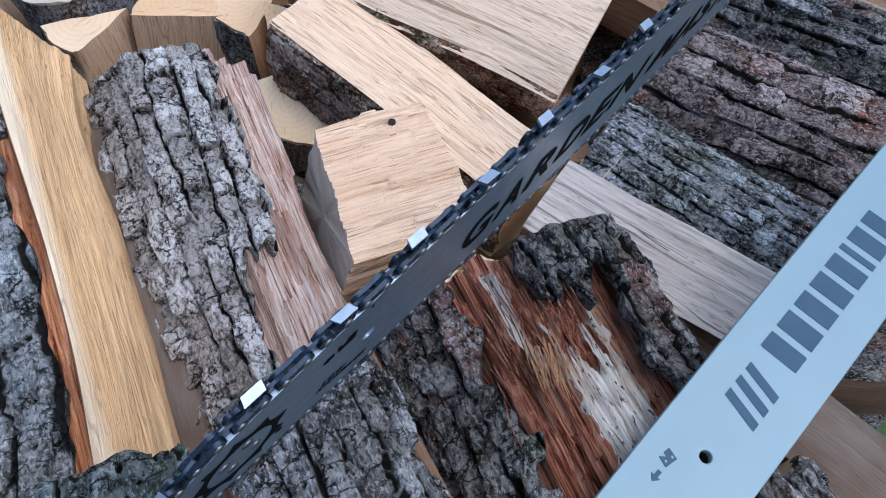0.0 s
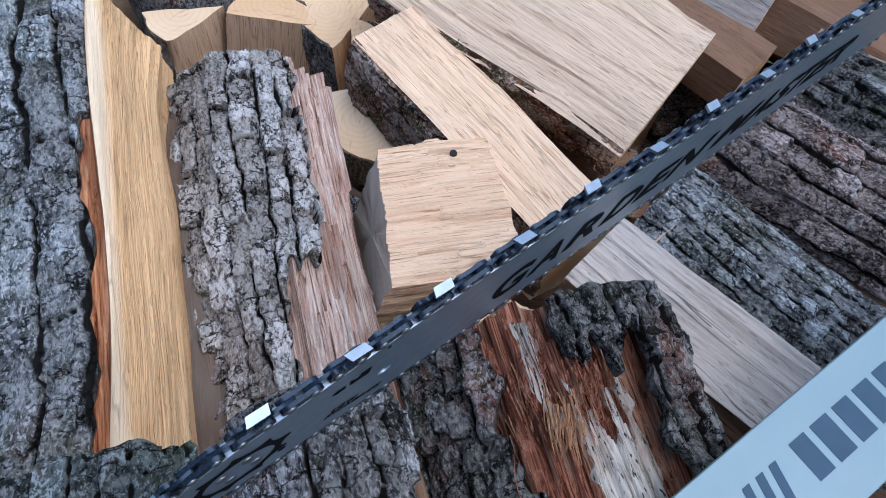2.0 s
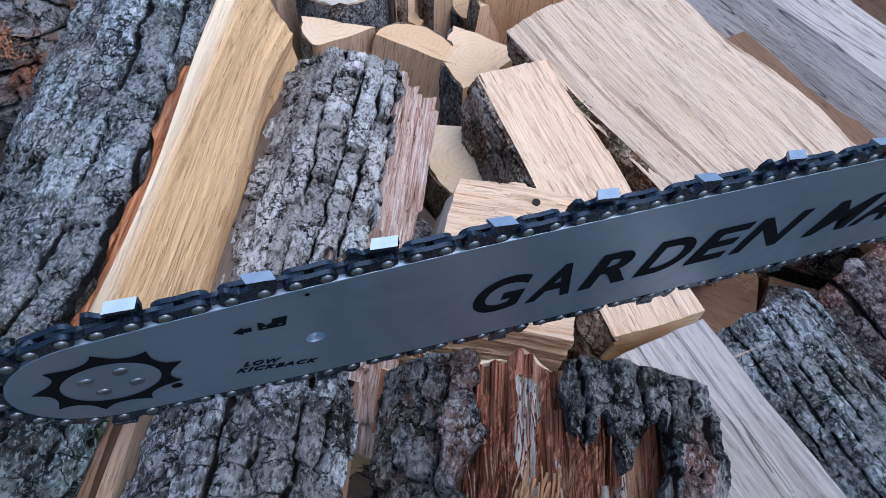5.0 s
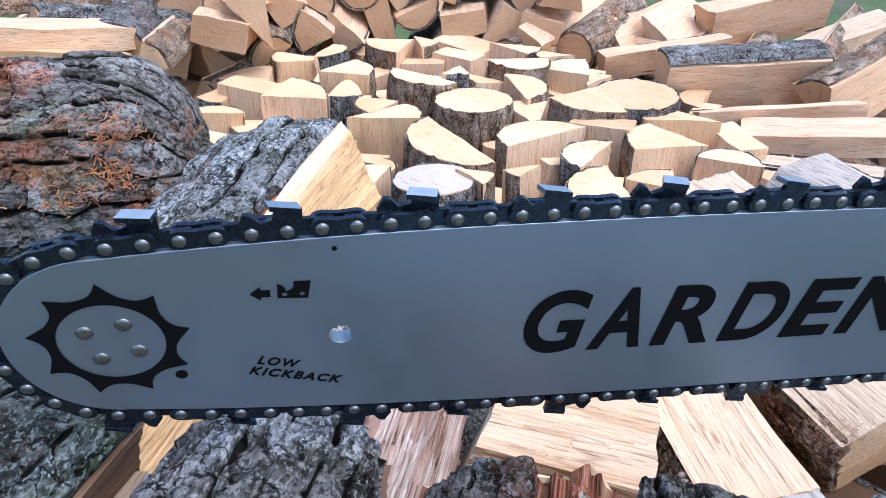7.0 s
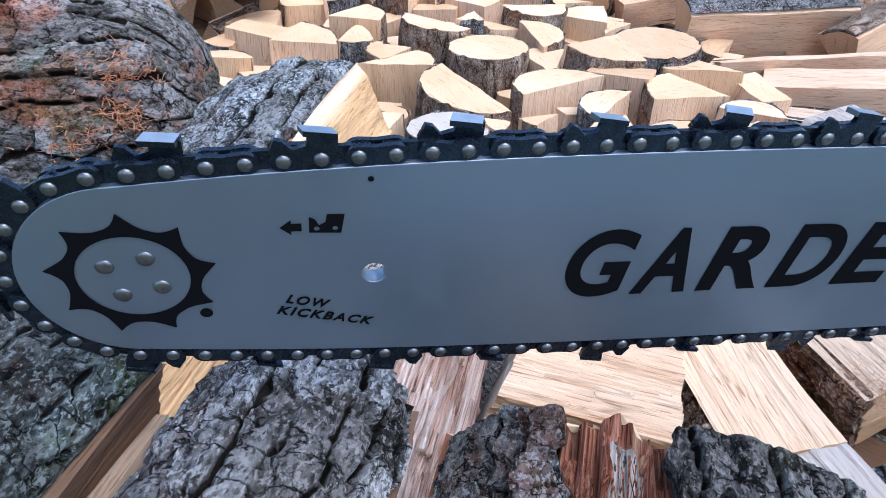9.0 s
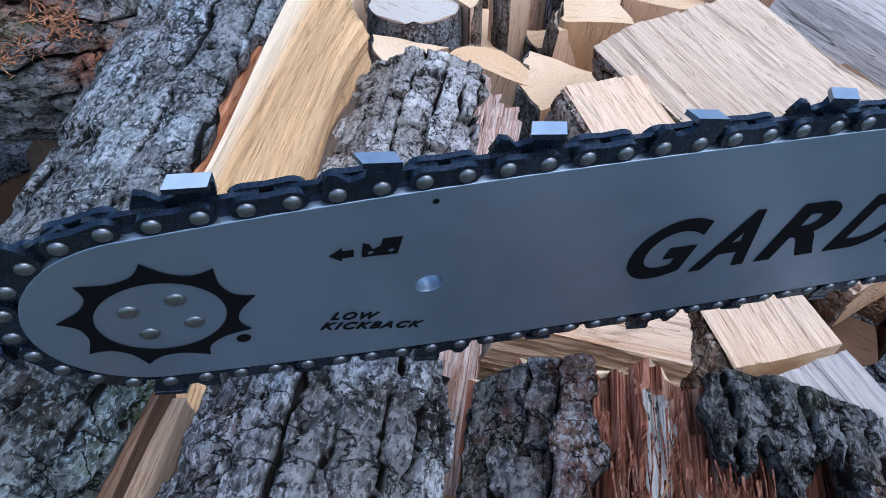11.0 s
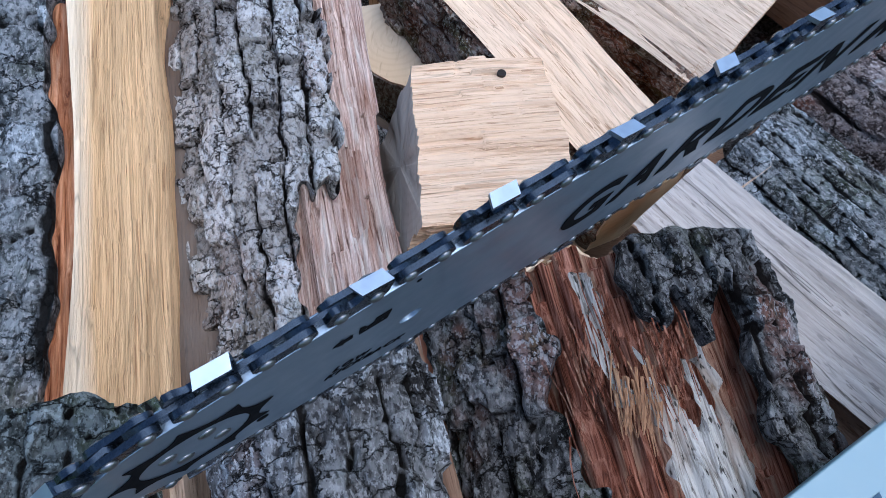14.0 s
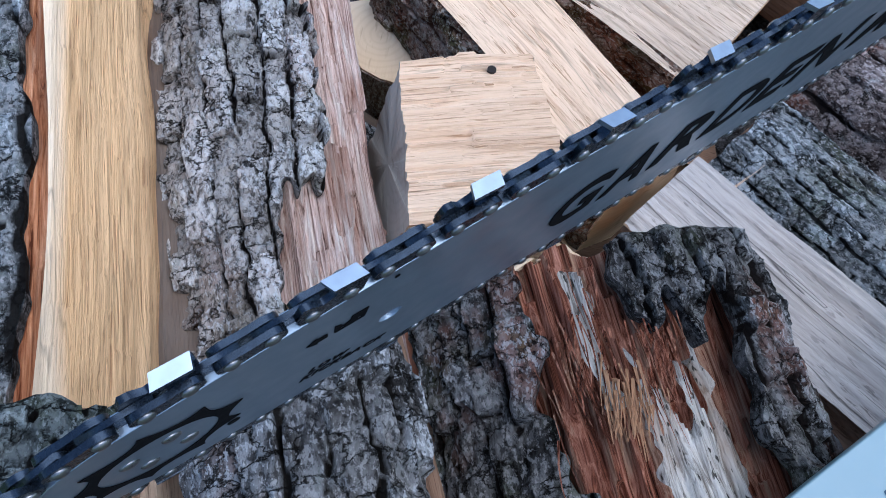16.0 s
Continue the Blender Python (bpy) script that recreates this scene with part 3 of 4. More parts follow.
# blue-grey bark log beside it
log_thing((0.428, 0.393, 0.281), (0.257, 0.482, 0.286), [(-0.042, -0.034), (-0.022, -0.002), (0.022, 0.0), (0.042, -0.03), (0.0, -0.1)], [("b", 0.003), ("b", 0.003), ("b", 0.003), "w", "w"], 4, BROWN, BARK_BLUE, END, 6, 0.0013, 0.0042, 0.010,
          label="split log with blue-grey lichen-covered bark")
# dark red-brown bark logs
log_thing((0.50, 0.505, 0.265), (0.30, 0.585, 0.268), [(-0.055, -0.04), (-0.025, 0.0), (0.03, 0.004), (0.06, -0.03), (0.0, -0.1)], [("b", 0.004), ("b", 0.004), ("b", 0.004), "w", "w"], 0, BROWN, BARK_RED, END, 7, 0.0016, 0.0075, 0.024,
          label="split log with dark red-brown bark")
log_thing((0.58, 0.60, 0.258), (0.36, 0.675, 0.262), [(-0.05, -0.04), (-0.02, 0.0), (0.03, 0.004), (0.05, -0.03), (0.0, -0.1)], [("b", 0.004), ("b", 0.004), "w", "w", "w"], 0, TAN, BARK_DARK, END, 17, 0.0025, 0.008, 0.014,
          label="split log with dark bark and brown wood")
# rotten log
log_thing((0.279, 0.162, 0.350), (0.175, 0.329, 0.361), [(-0.075, -0.036), (-0.03, -0.003), (0.0, 0.0), (0.045, -0.004), (0.074, -0.020), (0.086, -0.052), (0.05, -0.1), (-0.05, -0.1)],
          [("b", 0.005), ("b", 0.001), ("b", 0.001), ("b", 0.003), ("b", 0.003), "w", "w", "w"], 0, ROT, BARK_DARK, END, 8, 0.0013, 0.0085, 0.014,
          keep=lambda u, y: u < 0.285 + ragged(y, 6, 0.08) or u > 0.675 + ragged(y, 9, 0.07) or (u > 0.455 + ragged(y, 3, 0.03) and y > 0.163 + ragged(u * 0.5, 5, 0.022)),
          under=ROT_RED, patch=ROT_PALE, fibre=2.4, strip=0.006, ragged=0.012, warp=0.005,
          relief=lambda u, y: (0.006 * min(1.0, max(0.0, (u - 0.53) * 14)) + 0.002 * (u > 0.36 + ragged(y, 1, 0.02)),
                               0.362 + ragged(y, 12, 0.03) < u < 0.432 + ragged(y, 13, 0.03) and 0.132 < y < 0.188 or 0.45 + ragged(y, 14, 0.03) < u < 0.635 + ragged(y, 15, 0.04) and y < 0.132 + ragged(u, 16, 0.03)),
          label="rotten log with red-brown crumbling wood and dark bark")
# log with grey bark under the guide bar
log_thing((0.163, 0.139, 0.392), (0.092, 0.248, 0.386), [(-0.042, -0.03), (-0.02, 0.0), (0.018, 0.002), (0.038, -0.02), (0.02, -0.09), (-0.03, -0.09)], [("b", 0.004), ("b", 0.004), ("b", 0.004), "w", "w", "w"], 0, BROWN, BARK_ASH, END, 9, 0.0014, 0.008, 0.013,
          label="split log with light grey bark")
# mossy log at the near corner
log_thing((0.088, 0.082, 0.412), (0.020, 0.191, 0.402), [(-0.075, -0.05), (-0.03, -0.003), (0.02, 0.0), (0.042, -0.022), (0.02, -0.1), (-0.04, -0.1)], [("b", 0.006), ("b", 0.004), ("b", 0.004), "w", "w", "w"], 0, BROWN, BARK_MOSS, END, 10, 0.0016, 0.006, 0.012,
          label="log with mossy blue-green bark")
# tan wedge deep between
log_thing((0.108, 0.108, 0.362), (0.047, 0.201, 0.360), [(-0.03, -0.04), (-0.016, 0.0), (0.013, 0.0), (0.02, -0.06)], ["w"] * 4, 0, TAN, BARK, END, 11, 0.0025, fibre=1.3, label="tan split wedge with a damp stain")
# big tan slab
log_thing((0.252, 0.588, 0.268), (0.022, 0.676, 0.300), [(-0.080, -0.012), (-0.04, 0.0), (0.074, 0.0), (0.064, -0.06), (-0.05, -0.08)], ["w"] * 4 + [("b", 0.004)], 0, TAN, BARK_EDGE, END, 12, 0.0018, fibre=1.8, strip=0.0009, warp=0.012,
          label="broad tan dry split slab")
# weathered logs behind the slab
log_thing((0.34, 0.76, 0.262), (0.062, 0.86, 0.272), [(-0.05, -0.04), (-0.02, 0.0), (0.05, 0.0), (0.05, -0.05), (0.0, -0.09)], ["w", "w", ("b", 0.004), "w", "w"], 0, GREY, BARK_DARK, END, 14, 0.003, label="weathered grey split log with dark cracks")
log_thing((0.33, 0.675, 0.235), (0.13, 0.785, 0.24), [(-0.03, -0.04), (-0.025, 0.0), (0.03, 0.0), (0.03, -0.05)], ["w"] * 4, 0, BROWN, BARK_DARK, END, 15, 0.004, label="brown split log deep behind a slab")
log_thing((0.46, 0.80, 0.262), (0.21, 0.93, 0.27), [(-0.05, -0.04), (-0.02, 0.0), (0.05, 0.0), (0.05, -0.05), (0.0, -0.09)], ["w", "w", ("b", 0.004), "w", "w"], 0, BROWN, BARK_RED, END, 16, 0.004, label="brown split log with bark")
log_thing((0.56, 0.70, 0.238), (0.33, 0.80, 0.245), [(-0.05, -0.04), (-0.03, 0.0), (0.04, 0.0), (0.05, -0.05), (0.0, -0.09)], ["w"] * 5, 0, BROWN, BARK_DARK, END, 18, 0.004, label="brown split log with dark edges")
log_thing((0.70, 0.66, 0.235), (0.50, 0.80, 0.24), [(-0.05, -0.04), (-0.02, 0.0), (0.03, 0.004), (0.05, -0.03), (0.0, -0.1)], [("b", 0.004), ("b", 0.004), "w", "w", "w"], 0, BROWN, BARK_RED, END, 19, 0.004, 0.006, 0.014, label="brown split log with reddish bark")
log_thing((0.62, 0.84, 0.24), (0.40, 0.93, 0.25), [(-0.05, -0.04), (-0.03, 0.0), (0.04, 0.0), (0.05, -0.05), (0.0, -0.09)], ["w"] * 5, 0, GREY, BARK_DARK, END, 20, 0.005, label="weathered grey split log")
# thick bark log
log_thing((-0.45, 0.15, 0.310), (-0.238, 0.384, 0.312), section("round", 0.088)[0], section("round", 0.088)[1], 90, ROT, BARK_BIG, BARK_BIG, 13, 0.0019, 0.009, 0.0255,
          under=BROWN, ragged=0.012, warp=0.012, blunt=0.06, label="thick round log with rough red-brown bark")
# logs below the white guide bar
# This one's colour is darkened to stand for the shade it lies in.
log_thing((0.50, 0.195, 0.262), (0.378, 0.288, 0.265), [(-0.03, -0.05), (-0.027, 0.0), (0.027, 0.0), (0.03, -0.05)], ["w"] * 4, 0, SHADED, BARK_DARK, SHADED, 31, 0.003, fibre=1.3, label="dark brown smooth split log")
log_thing((0.43, 0.12, 0.30), (0.335, 0.238, 0.303), [(-0.04, -0.03), (-0.02, 0.0), (0.02, 0.0), (0.04, -0.03), (0.0, -0.08)], [("b", 0.003)] * 3 + ["w", "w"], 0, BROWN, BARK_ASH, END, 32, 0.002, 0.007, 0.013, label="split log with cracked grey bark")

# lower layer that the front logs rest on
LOW = random.Random(5)
for i in range(7):
    for j in range(9):
        x, y = -0.42 + 0.15 * i + LOW.uniform(-0.02, 0.02), 0.02 + 0.088 * j + LOW.uniform(-0.012, 0.012)
        if y > 0.5 - 0.2 * min(0, x) and x < 0.05 or x < -0.25 and y > 0.42:
            continue
        for z in (0.055, 0.14):
            kind = LOW.choice(("quarter", "half", "wedge"))
            pts, kinds = section(kind, LOW.uniform(0.045, 0.055))
            d = Vector((math.cos(LOW.uniform(-0.3, 0.3)), LOW.uniform(-0.3, 0.3), LOW.uniform(-0.04, 0.04))) * 0.075
            # Woods and ends are dark here, painting in the shade of the gaps.
            log_thing(Vector((x, y, z)) - d, Vector((x, y, z)) + d, pts, kinds, LOW.uniform(0, 360), LOW.choice((BROWN, SHADED, BROWN)), LOW.choice((BARK_ASH, BARK_DARK)), BROWN, 200 + i * 20 + j, 0.012, 0.004, 0.016,
                      label="split firewood log in the lower layer of the pile")

# nail hole in the pale block: a plug painted dark as its shaded inside
bm = bmesh.new()
bmesh.ops.create_cone(bm, cap_ends=True, segments=14, radius1=0.0026, radius2=0.0026, depth=0.004, matrix=Matrix.Translation((-0.044, 0.0553, -0.0033)))
part("nail_hole", bm, plain("shadowed_hole_wood", (0.022, 0.014, 0.009), 0.9), block, "dark plug for the shaded nail hole")


# ---- pile: standing logs ----
count_logs = [100]
WOODS = (FRESH, PALE, FRESH, PALE, HONEY)
HEAP_WOODS = (FRESH, TAN, FRESH, HONEY, FRESH)
BARKS = (BARK_THIN, BARK_ASH, BARK_THIN, BARK_THIN)


taken = []


def stand(kind, x, y, top, r, turn, ends=END, wood=None, bark=None):
    """A short log that stands on its sawn end; x, y is its middle, top the height of its upper end."""
    taken.append((x, y, r))
    count_logs[0] += 1
    k = count_logs[0]
    pts, kinds = section(kind, r * 1.12)
    lean = Vector((noise.noise(Vector((k * 1.7, 0.5, 2))), noise.noise(Vector((k * 2.3, 4.5, 1))), 0)) * 0.02
    return log_thing(Vector((x, y, 0.0)) - lean, (x + lean.x, y + lean.y, top), pts, kinds, turn, wood or WOODS[k % 5], bark or BARKS[k % 4], ends, k, 0.007, 0.003, 0.014,
                     label="pale split firewood log standing on its sawn end")


stand('round', -0.193, 0.606, 0.245, 0.040, 0, END_OLD)
stand('wedge', -0.165, 0.639, 0.250, 0.020, 200)
stand('wedge', -0.141, 0.687, 0.250, 0.018, 90)
stand('quarter', -0.083, 0.729, 0.250, 0.034, 40)
stand('half', -0.135, 0.793, 0.240, 0.039, 100)
stand('half', -0.211, 0.792, 0.240, 0.056, 80)
stand('half', -0.275, 0.687, 0.240, 0.062, 170)
stand('quarter', -0.264, 0.579, 0.240, 0.027, 10)
stand('wedge', -0.366, 0.700, 0.240, 0.041, 250)
stand('quarter', -0.423, 0.715, 0.240, 0.028, 100)
stand('round', -0.335, 0.822, 0.240, 0.049, 0)
stand('half', -0.435, 0.800, 0.250, 0.047, 200)
stand('wedge', -0.505, 0.726, 0.240, 0.034, 150)
stand('quarter', -0.522, 0.773, 0.250, 0.038, 280)
stand('quarter', -0.504, 0.657, 0.250, 0.042, 300)
stand('slab', -0.563, 0.621, 0.250, 0.044, 20)
stand('wedge', -0.612, 0.601, 0.240, 0.029, 120)
stand('wedge', -0.501, 0.602, 0.220, 0.042, 80)
stand('half', -0.539, 0.547, 0.240, 0.030, 60)
stand('quarter', -0.468, 0.522, 0.230, 0.030, 200)
stand('wedge', -0.261, 0.872, 0.230, 0.045, 330)
stand('slab', -0.160, 0.879, 0.240, 0.036, 10)
stand('quarter', -0.100, 0.884, 0.240, 0.045, 60)
stand('wedge', -0.118, 0.986, 0.240, 0.045, 30)
stand('round', -0.184, 0.984, 0.250, 0.052, 0)
stand('quarter', -0.220, 0.904, 0.250, 0.046, 150)
stand('half', -0.329, 0.930, 0.240, 0.045, 330)
stand('wedge', -0.404, 0.915, 0.230, 0.032, 60)
stand('wedge', -0.417, 0.864, 0.250, 0.027, 140)
stand('slab', -0.519, 0.922, 0.230, 0.032, 30)
stand('half', -0.384, 0.971, 0.250, 0.046, 240)
stand('slab', -0.493, 0.964, 0.240, 0.039, 0)
stand('wedge', -0.454, 1.044, 0.240, 0.040, 200)
stand('quarter', -0.339, 1.048, 0.240, 0.040, 20)
stand('wedge', -0.286, 1.050, 0.230, 0.026, 300)
stand('quarter', -0.595, 0.894, 0.250, 0.040, 120)
stand('half', -0.610, 0.812, 0.250, 0.036, 300)
stand('wedge', -0.564, 0.948, 0.250, 0.025, 180)
stand('wedge', -0.656, 0.768, 0.240, 0.042, 60)
stand('quarter', -0.660, 0.693, 0.230, 0.040, 30)
stand('wedge', -0.668, 0.808, 0.220, 0.033, 330)
stand('slab', -0.567, 1.065, 0.230, 0.051, 0)
stand('wedge', -0.390, 1.081, 0.240, 0.028, 45)
stand('quarter', -0.523, 0.708, 0.200, 0.033, 80)
stand('half', -0.012, 0.905, 0.240, 0.033, 20)
stand('slab', -0.164, 0.776, 0.220, 0.020, 60)
stand('wedge', -0.176, 0.569, 0.235, 0.029, 60)
stand('half', -0.121, 0.598, 0.225, 0.037, 20)
stand('quarter', -0.057, 0.632, 0.220, 0.039, 80)
stand('quarter', -0.038, 0.783, 0.240, 0.029, 20)
stand('half', -0.084, 0.705, 0.235, 0.040, 70)
stand('quarter', 0.008, 0.520, 0.225, 0.042, 100)
stand('wedge', -0.206, 1.000, 0.220, 0.025, 0)
stand('wedge', -0.278, 0.806, 0.200, 0.022, 10)
stand('quarter', -0.417, 0.665, 0.210, 0.026, 10)
stand('quarter', -0.782, 0.609, 0.200, 0.038, 10)
stand('half', -0.837, 0.677, 0.200, 0.036, 10)


# shorter ones in the gaps between
GAP = random.Random(21)
for i in range(26):
    for j in range(26):
        x, y = -0.80 + 0.034 * i + GAP.uniform(-0.01, 0.01), 0.52 + 0.025 * j + GAP.uniform(-0.01, 0.01)
        if y < 0.60 - 0.55 * (x + 0.05) * (x > -0.05) - 0.25 * min(0, x + 0.3) or x + y > 1.02 or y - x > 1.62 or (x < -0.62 and y < 0.6):
            continue
        near = min(math.hypot(x - tx, y - ty) - tr * 0.75 for tx, ty, tr in taken)
        if near > 0.021:
            stand(GAP.choice(("quarter", "wedge", "slab", "half")), x, y, GAP.uniform(0.19, 0.23), min(0.045, near * 1.15), GAP.uniform(0, 360), wood=GAP.choice((FRESH, PALE, FRESH)))


# ---- pile: heap of lying logs ----
def lying(kind, a, b, r, roll, wood=None, bark=None, ends=END_SHADED):
    count_logs[0] += 1
    k = count_logs[0]
    a, b = Vector(a), Vector(b)
    mid, d = (a + b) / 2, (b - a).normalized()
    half = max(0.11, (b - a).length / 2)
    pts, kinds = section(kind, r * 0.92)
    return log_thing(mid - d * half, mid + d * half, pts, kinds, roll, wood or HEAP_WOODS[k % 5], bark or BARKS[k % 4], ends, k, 0.006, 0.004, 0.015,
                     label="split firewood log lying on the heap")


lying('wedge', (-0.229, 1.119, 0.219), (-0.070, 1.295, 0.232), 0.060, -80, FRESH, BARK_ASH)
lying('quarter', (-0.348, 1.171, 0.212), (-0.233, 1.327, 0.235), 0.029, 180)
lying('wedge', (-0.030, 1.223, 0.211), (0.024, 1.408, 0.260), 0.052, -100, FRESH, BARK_THIN)
lying('slab', (-0.160, 1.402, 0.211), (-0.051, 1.552, 0.269), 0.035, 0)
lying('quarter', (-0.297, 1.413, 0.241), (-0.168, 1.578, 0.283), 0.054, 180)
lying('wedge', (-0.264, 1.333, 0.222), (-0.211, 1.462, 0.214), 0.040, 30)
lying('quarter', (-0.099, 1.058, 0.214), (0.016, 1.164, 0.227), 0.022, 170)
lying('slab', (-0.049, 1.053, 0.210), (0.127, 1.125, 0.243), 0.031, 0)
lying('half', (-0.047, 0.990, 0.194), (0.138, 1.021, 0.219), 0.027, 180)
lying('wedge', (-0.373, 1.259, 0.234), (-0.376, 1.433, 0.239), 0.040, 80)
lying('round', (-0.412, 1.171, 0.222), (-0.437, 1.368, 0.249), 0.044, 0)
lying('slab', (-0.468, 1.099, 0.239), (-0.476, 1.327, 0.269), 0.033, 20)
lying('half', (-0.661, 0.506, 0.313), (-0.836, 0.624, 0.316), 0.043, 30)
lying('quarter', (-0.625, 0.531, 0.298), (-0.763, 0.644, 0.284), 0.026, 0)
lying('slab', (-0.630, 0.356, 0.352), (-0.659, 0.463, 0.328), 0.031, 0)
lying('quarter', (-0.609, 0.332, 0.331), (-0.612, 0.427, 0.311), 0.019, 180)
lying('half', (-0.769, 0.458, 0.333), (-0.764, 0.647, 0.296), 0.028, 0)
lying('wedge', (-0.326, 1.310, 0.244), (-0.354, 1.502, 0.248), 0.047, 60)
lying('half', (-0.815, 0.370, 0.349), (-0.833, 0.497, 0.339), 0.037, 0)
lying('quarter', (-0.920, 0.550, 0.326), (-0.906, 0.716, 0.315), 0.042, 0)

# stacked logs that turn their sawn ends to the open side
STACK = random.Random(8)
EDGE = [Vector(p) for p in ((-0.755, 0.585), (-0.716, 0.725), (-0.702, 0.836), (-0.685, 0.994), (-0.545, 1.11), (-0.40, 1.125))]
for course in range(3):
    for p in along(EDGE, 0.074, 0.02 + 0.03 * (course % 2)):
        out = (Vector((p.x, p.y)) - Vector((0.2, 0.2))).normalized()
        turned = Matrix.Rotation(radians(STACK.gauss(0, 11)), 2) @ out
        near = p + out * (0.018 * course + STACK.uniform(-0.015, 0.015))
        z = 0.252 + 0.064 * course + STACK.uniform(-0.008, 0.008)
        lying(STACK.choice(("quarter", "wedge", "half", "wedge", "slab", "quarter", "round")), (near.x, near.y, z), (near.x + turned.x * 0.24, near.y + turned.y * 0.24, z + STACK.uniform(-0.02, 0.03)),
              STACK.uniform(0.040, 0.050), STACK.uniform(0, 360))

# the rest of the heap behind, down to the ground
HEAP = random.Random(11)
for x0, x1, y0, y1, n, top in ((-1.25, -0.72, 0.30, 1.15, 44, 0.30), (-1.0, 0.05, 1.16, 1.55, 44, 0.24), (0.02, 0.62, 0.95, 1.5, 22, 0.2)):
    for k in range(n):
        x, y = HEAP.uniform(x0, x1), HEAP.uniform(y0, y1)
        z = HEAP.uniform(0.05, top)
        ang = HEAP.gauss(135, 24) if HEAP.random() < 0.8 else HEAP.uniform(0, 180)
        d = Vector((math.cos(radians(ang)), math.sin(radians(ang)), HEAP.uniform(-0.15, 0.15))) * 0.125
        lying(HEAP.choice(("quarter", "wedge", "half", "wedge", "slab")), Vector((x, y, z)) - d, Vector((x, y, z)) + d, HEAP.uniform(0.034, 0.050), HEAP.uniform(0, 360))

# ---- chainsaw guide bar and chain ----
STEEL = plain("brushed_grey_bar_steel", (0.255, 0.305, 0.365), 0.36, 0.74, 0.02, 30)
BLACK = plain("black_print", (0.007, 0.007, 0.008), 0.7, 0.0, 0.1)
CHAIN = plain("dark_oiled_chain_steel", (0.034, 0.046, 0.066), 0.26, 0.75, 0.25, 300)
TOOTH = plain("bright_chrome_tooth", (0.34, 0.39, 0.45), 0.4, 0.9, 0.1, 300)
RIVET = plain("worn_rivet_steel", (0.27, 0.27, 0.275), 0.32, 0.9, 0.2, 300)
WHITE = plain("white_bar_paint", (0.20, 0.29, 0.315), 0.38, 0.0, 0.03, 25)
INK = plain("slate_blue_print", (0.07, 0.11, 0.15), 0.45, 0.0, 0.08)


for flat in (BLACK, INK):
    flat.node_tree.nodes["Principled BSDF"].inputs["Specular IOR Level"].default_value = 0.03


def plate(name, outlines, z0, z1, mat, parent=None, bevel=0.0):
    """A flat plate cut to outlines (the first the outside, the others holes), from z0 to z1."""
    cu = bpy.data.curves.new(name, "CURVE")
    cu.dimensions, cu.fill_mode, cu.extrude, cu.bevel_depth = "2D", "BOTH", (z1 - z0) / 2 - bevel, bevel
    cu.bevel_resolution = 1 if bevel else 0
    for pts in outlines:
        sp = cu.splines.new("POLY")
        sp.points.add(len(pts) - 1)
        for q, (x, y) in zip(sp.points, pts):
            q.co = (x, y, (z0 + z1) / 2, 1)
        sp.use_cyclic_u = True
    tmp = bpy.data.objects.new("tmp", cu)
    me = bpy.data.meshes.new_from_object(tmp)
    bpy.data.objects.remove(tmp)
    me.materials.clear()
    me.materials.append(mat)
    ob = new(name, me)
    ob.parent = parent
    return ob


def lettering(name, text, size, width, x, y, z, mat, parent, shear=0.0, turn=0.0, heavy=0.0):
    """Words in the built-in font, stretched to a width, as a thin printed layer."""
    cu = bpy.data.curves.new(name, "FONT")
    cu.space_character = 1.22
    cu.body, cu.size, cu.shear, cu.extrude, cu.offset = text, size, shear, 0.00008, heavy
    tmp = bpy.data.objects.new("tmp", cu)
    me = bpy.data.meshes.new_from_object(tmp)
    bpy.data.objects.remove(tmp)
    xs = [v.co.x for v in me.vertices]
    k = width / (max(xs) - min(xs))
    x0 = min(xs)
    for v in me.vertices:
        v.co.x = (v.co.x - x0) * k
    me.materials.clear()
    me.materials.append(mat)
    ob = new(name, me)
    ob.parent = parent
    ob.matrix_basis = pose(x, y, z, 0, 0, turn)
    return ob


def disc(r, n=20, x=0.0, y=0.0):
    return [(x + r * math.cos(6.28319 * k / n), y + r * math.sin(6.28319 * k / n)) for k in range(n)]


def half_height(x):
    """Half the height of the guide bar at x from the middle of its nose wheel."""
    if x < 0:
        return 0.0262 * math.sqrt(max(0.0, 1 - (x / 0.0252) ** 2))
    return 0.0262 + 0.0098 * (1 - math.exp(-x / 0.085))


def bar_edge(end):
    xs = [-0.0252 * math.cos(1.5708 * k / 14) for k in range(15)] + [end * (k / 24) ** 1.3 for k in range(1, 25)]
    top = [(x, half_height(x)) for x in xs]
    return top + [(x, -y) for x, y in reversed(top[1:])]


BAR_END = 0.44
saw_bar = tagged(new("guide_bar"), "grey steel chainsaw guide bar with black printing", "guide bar")
BAR_X, BAR_UP = Vector((0.5805, 0.8125, -0.0545)).normalized(), Vector((0.1145, -0.0263, 0.993))
BAR_OUT = BAR_X.cross(BAR_UP).normalized()
BAR_UP = BAR_OUT.cross(BAR_X)
bar_pose = Matrix((BAR_X, BAR_UP, BAR_OUT)).transposed().to_4x4()
bar_pose.translation = (0.0941, 0.1998, 0.4445)
saw_bar.matrix_world = bar_pose
plate("blade", [bar_edge(BAR_END), disc(0.0034, 24, 0.0571, -0.0017)], -0.0045, 0.0, STEEL, saw_bar, 0.0002)


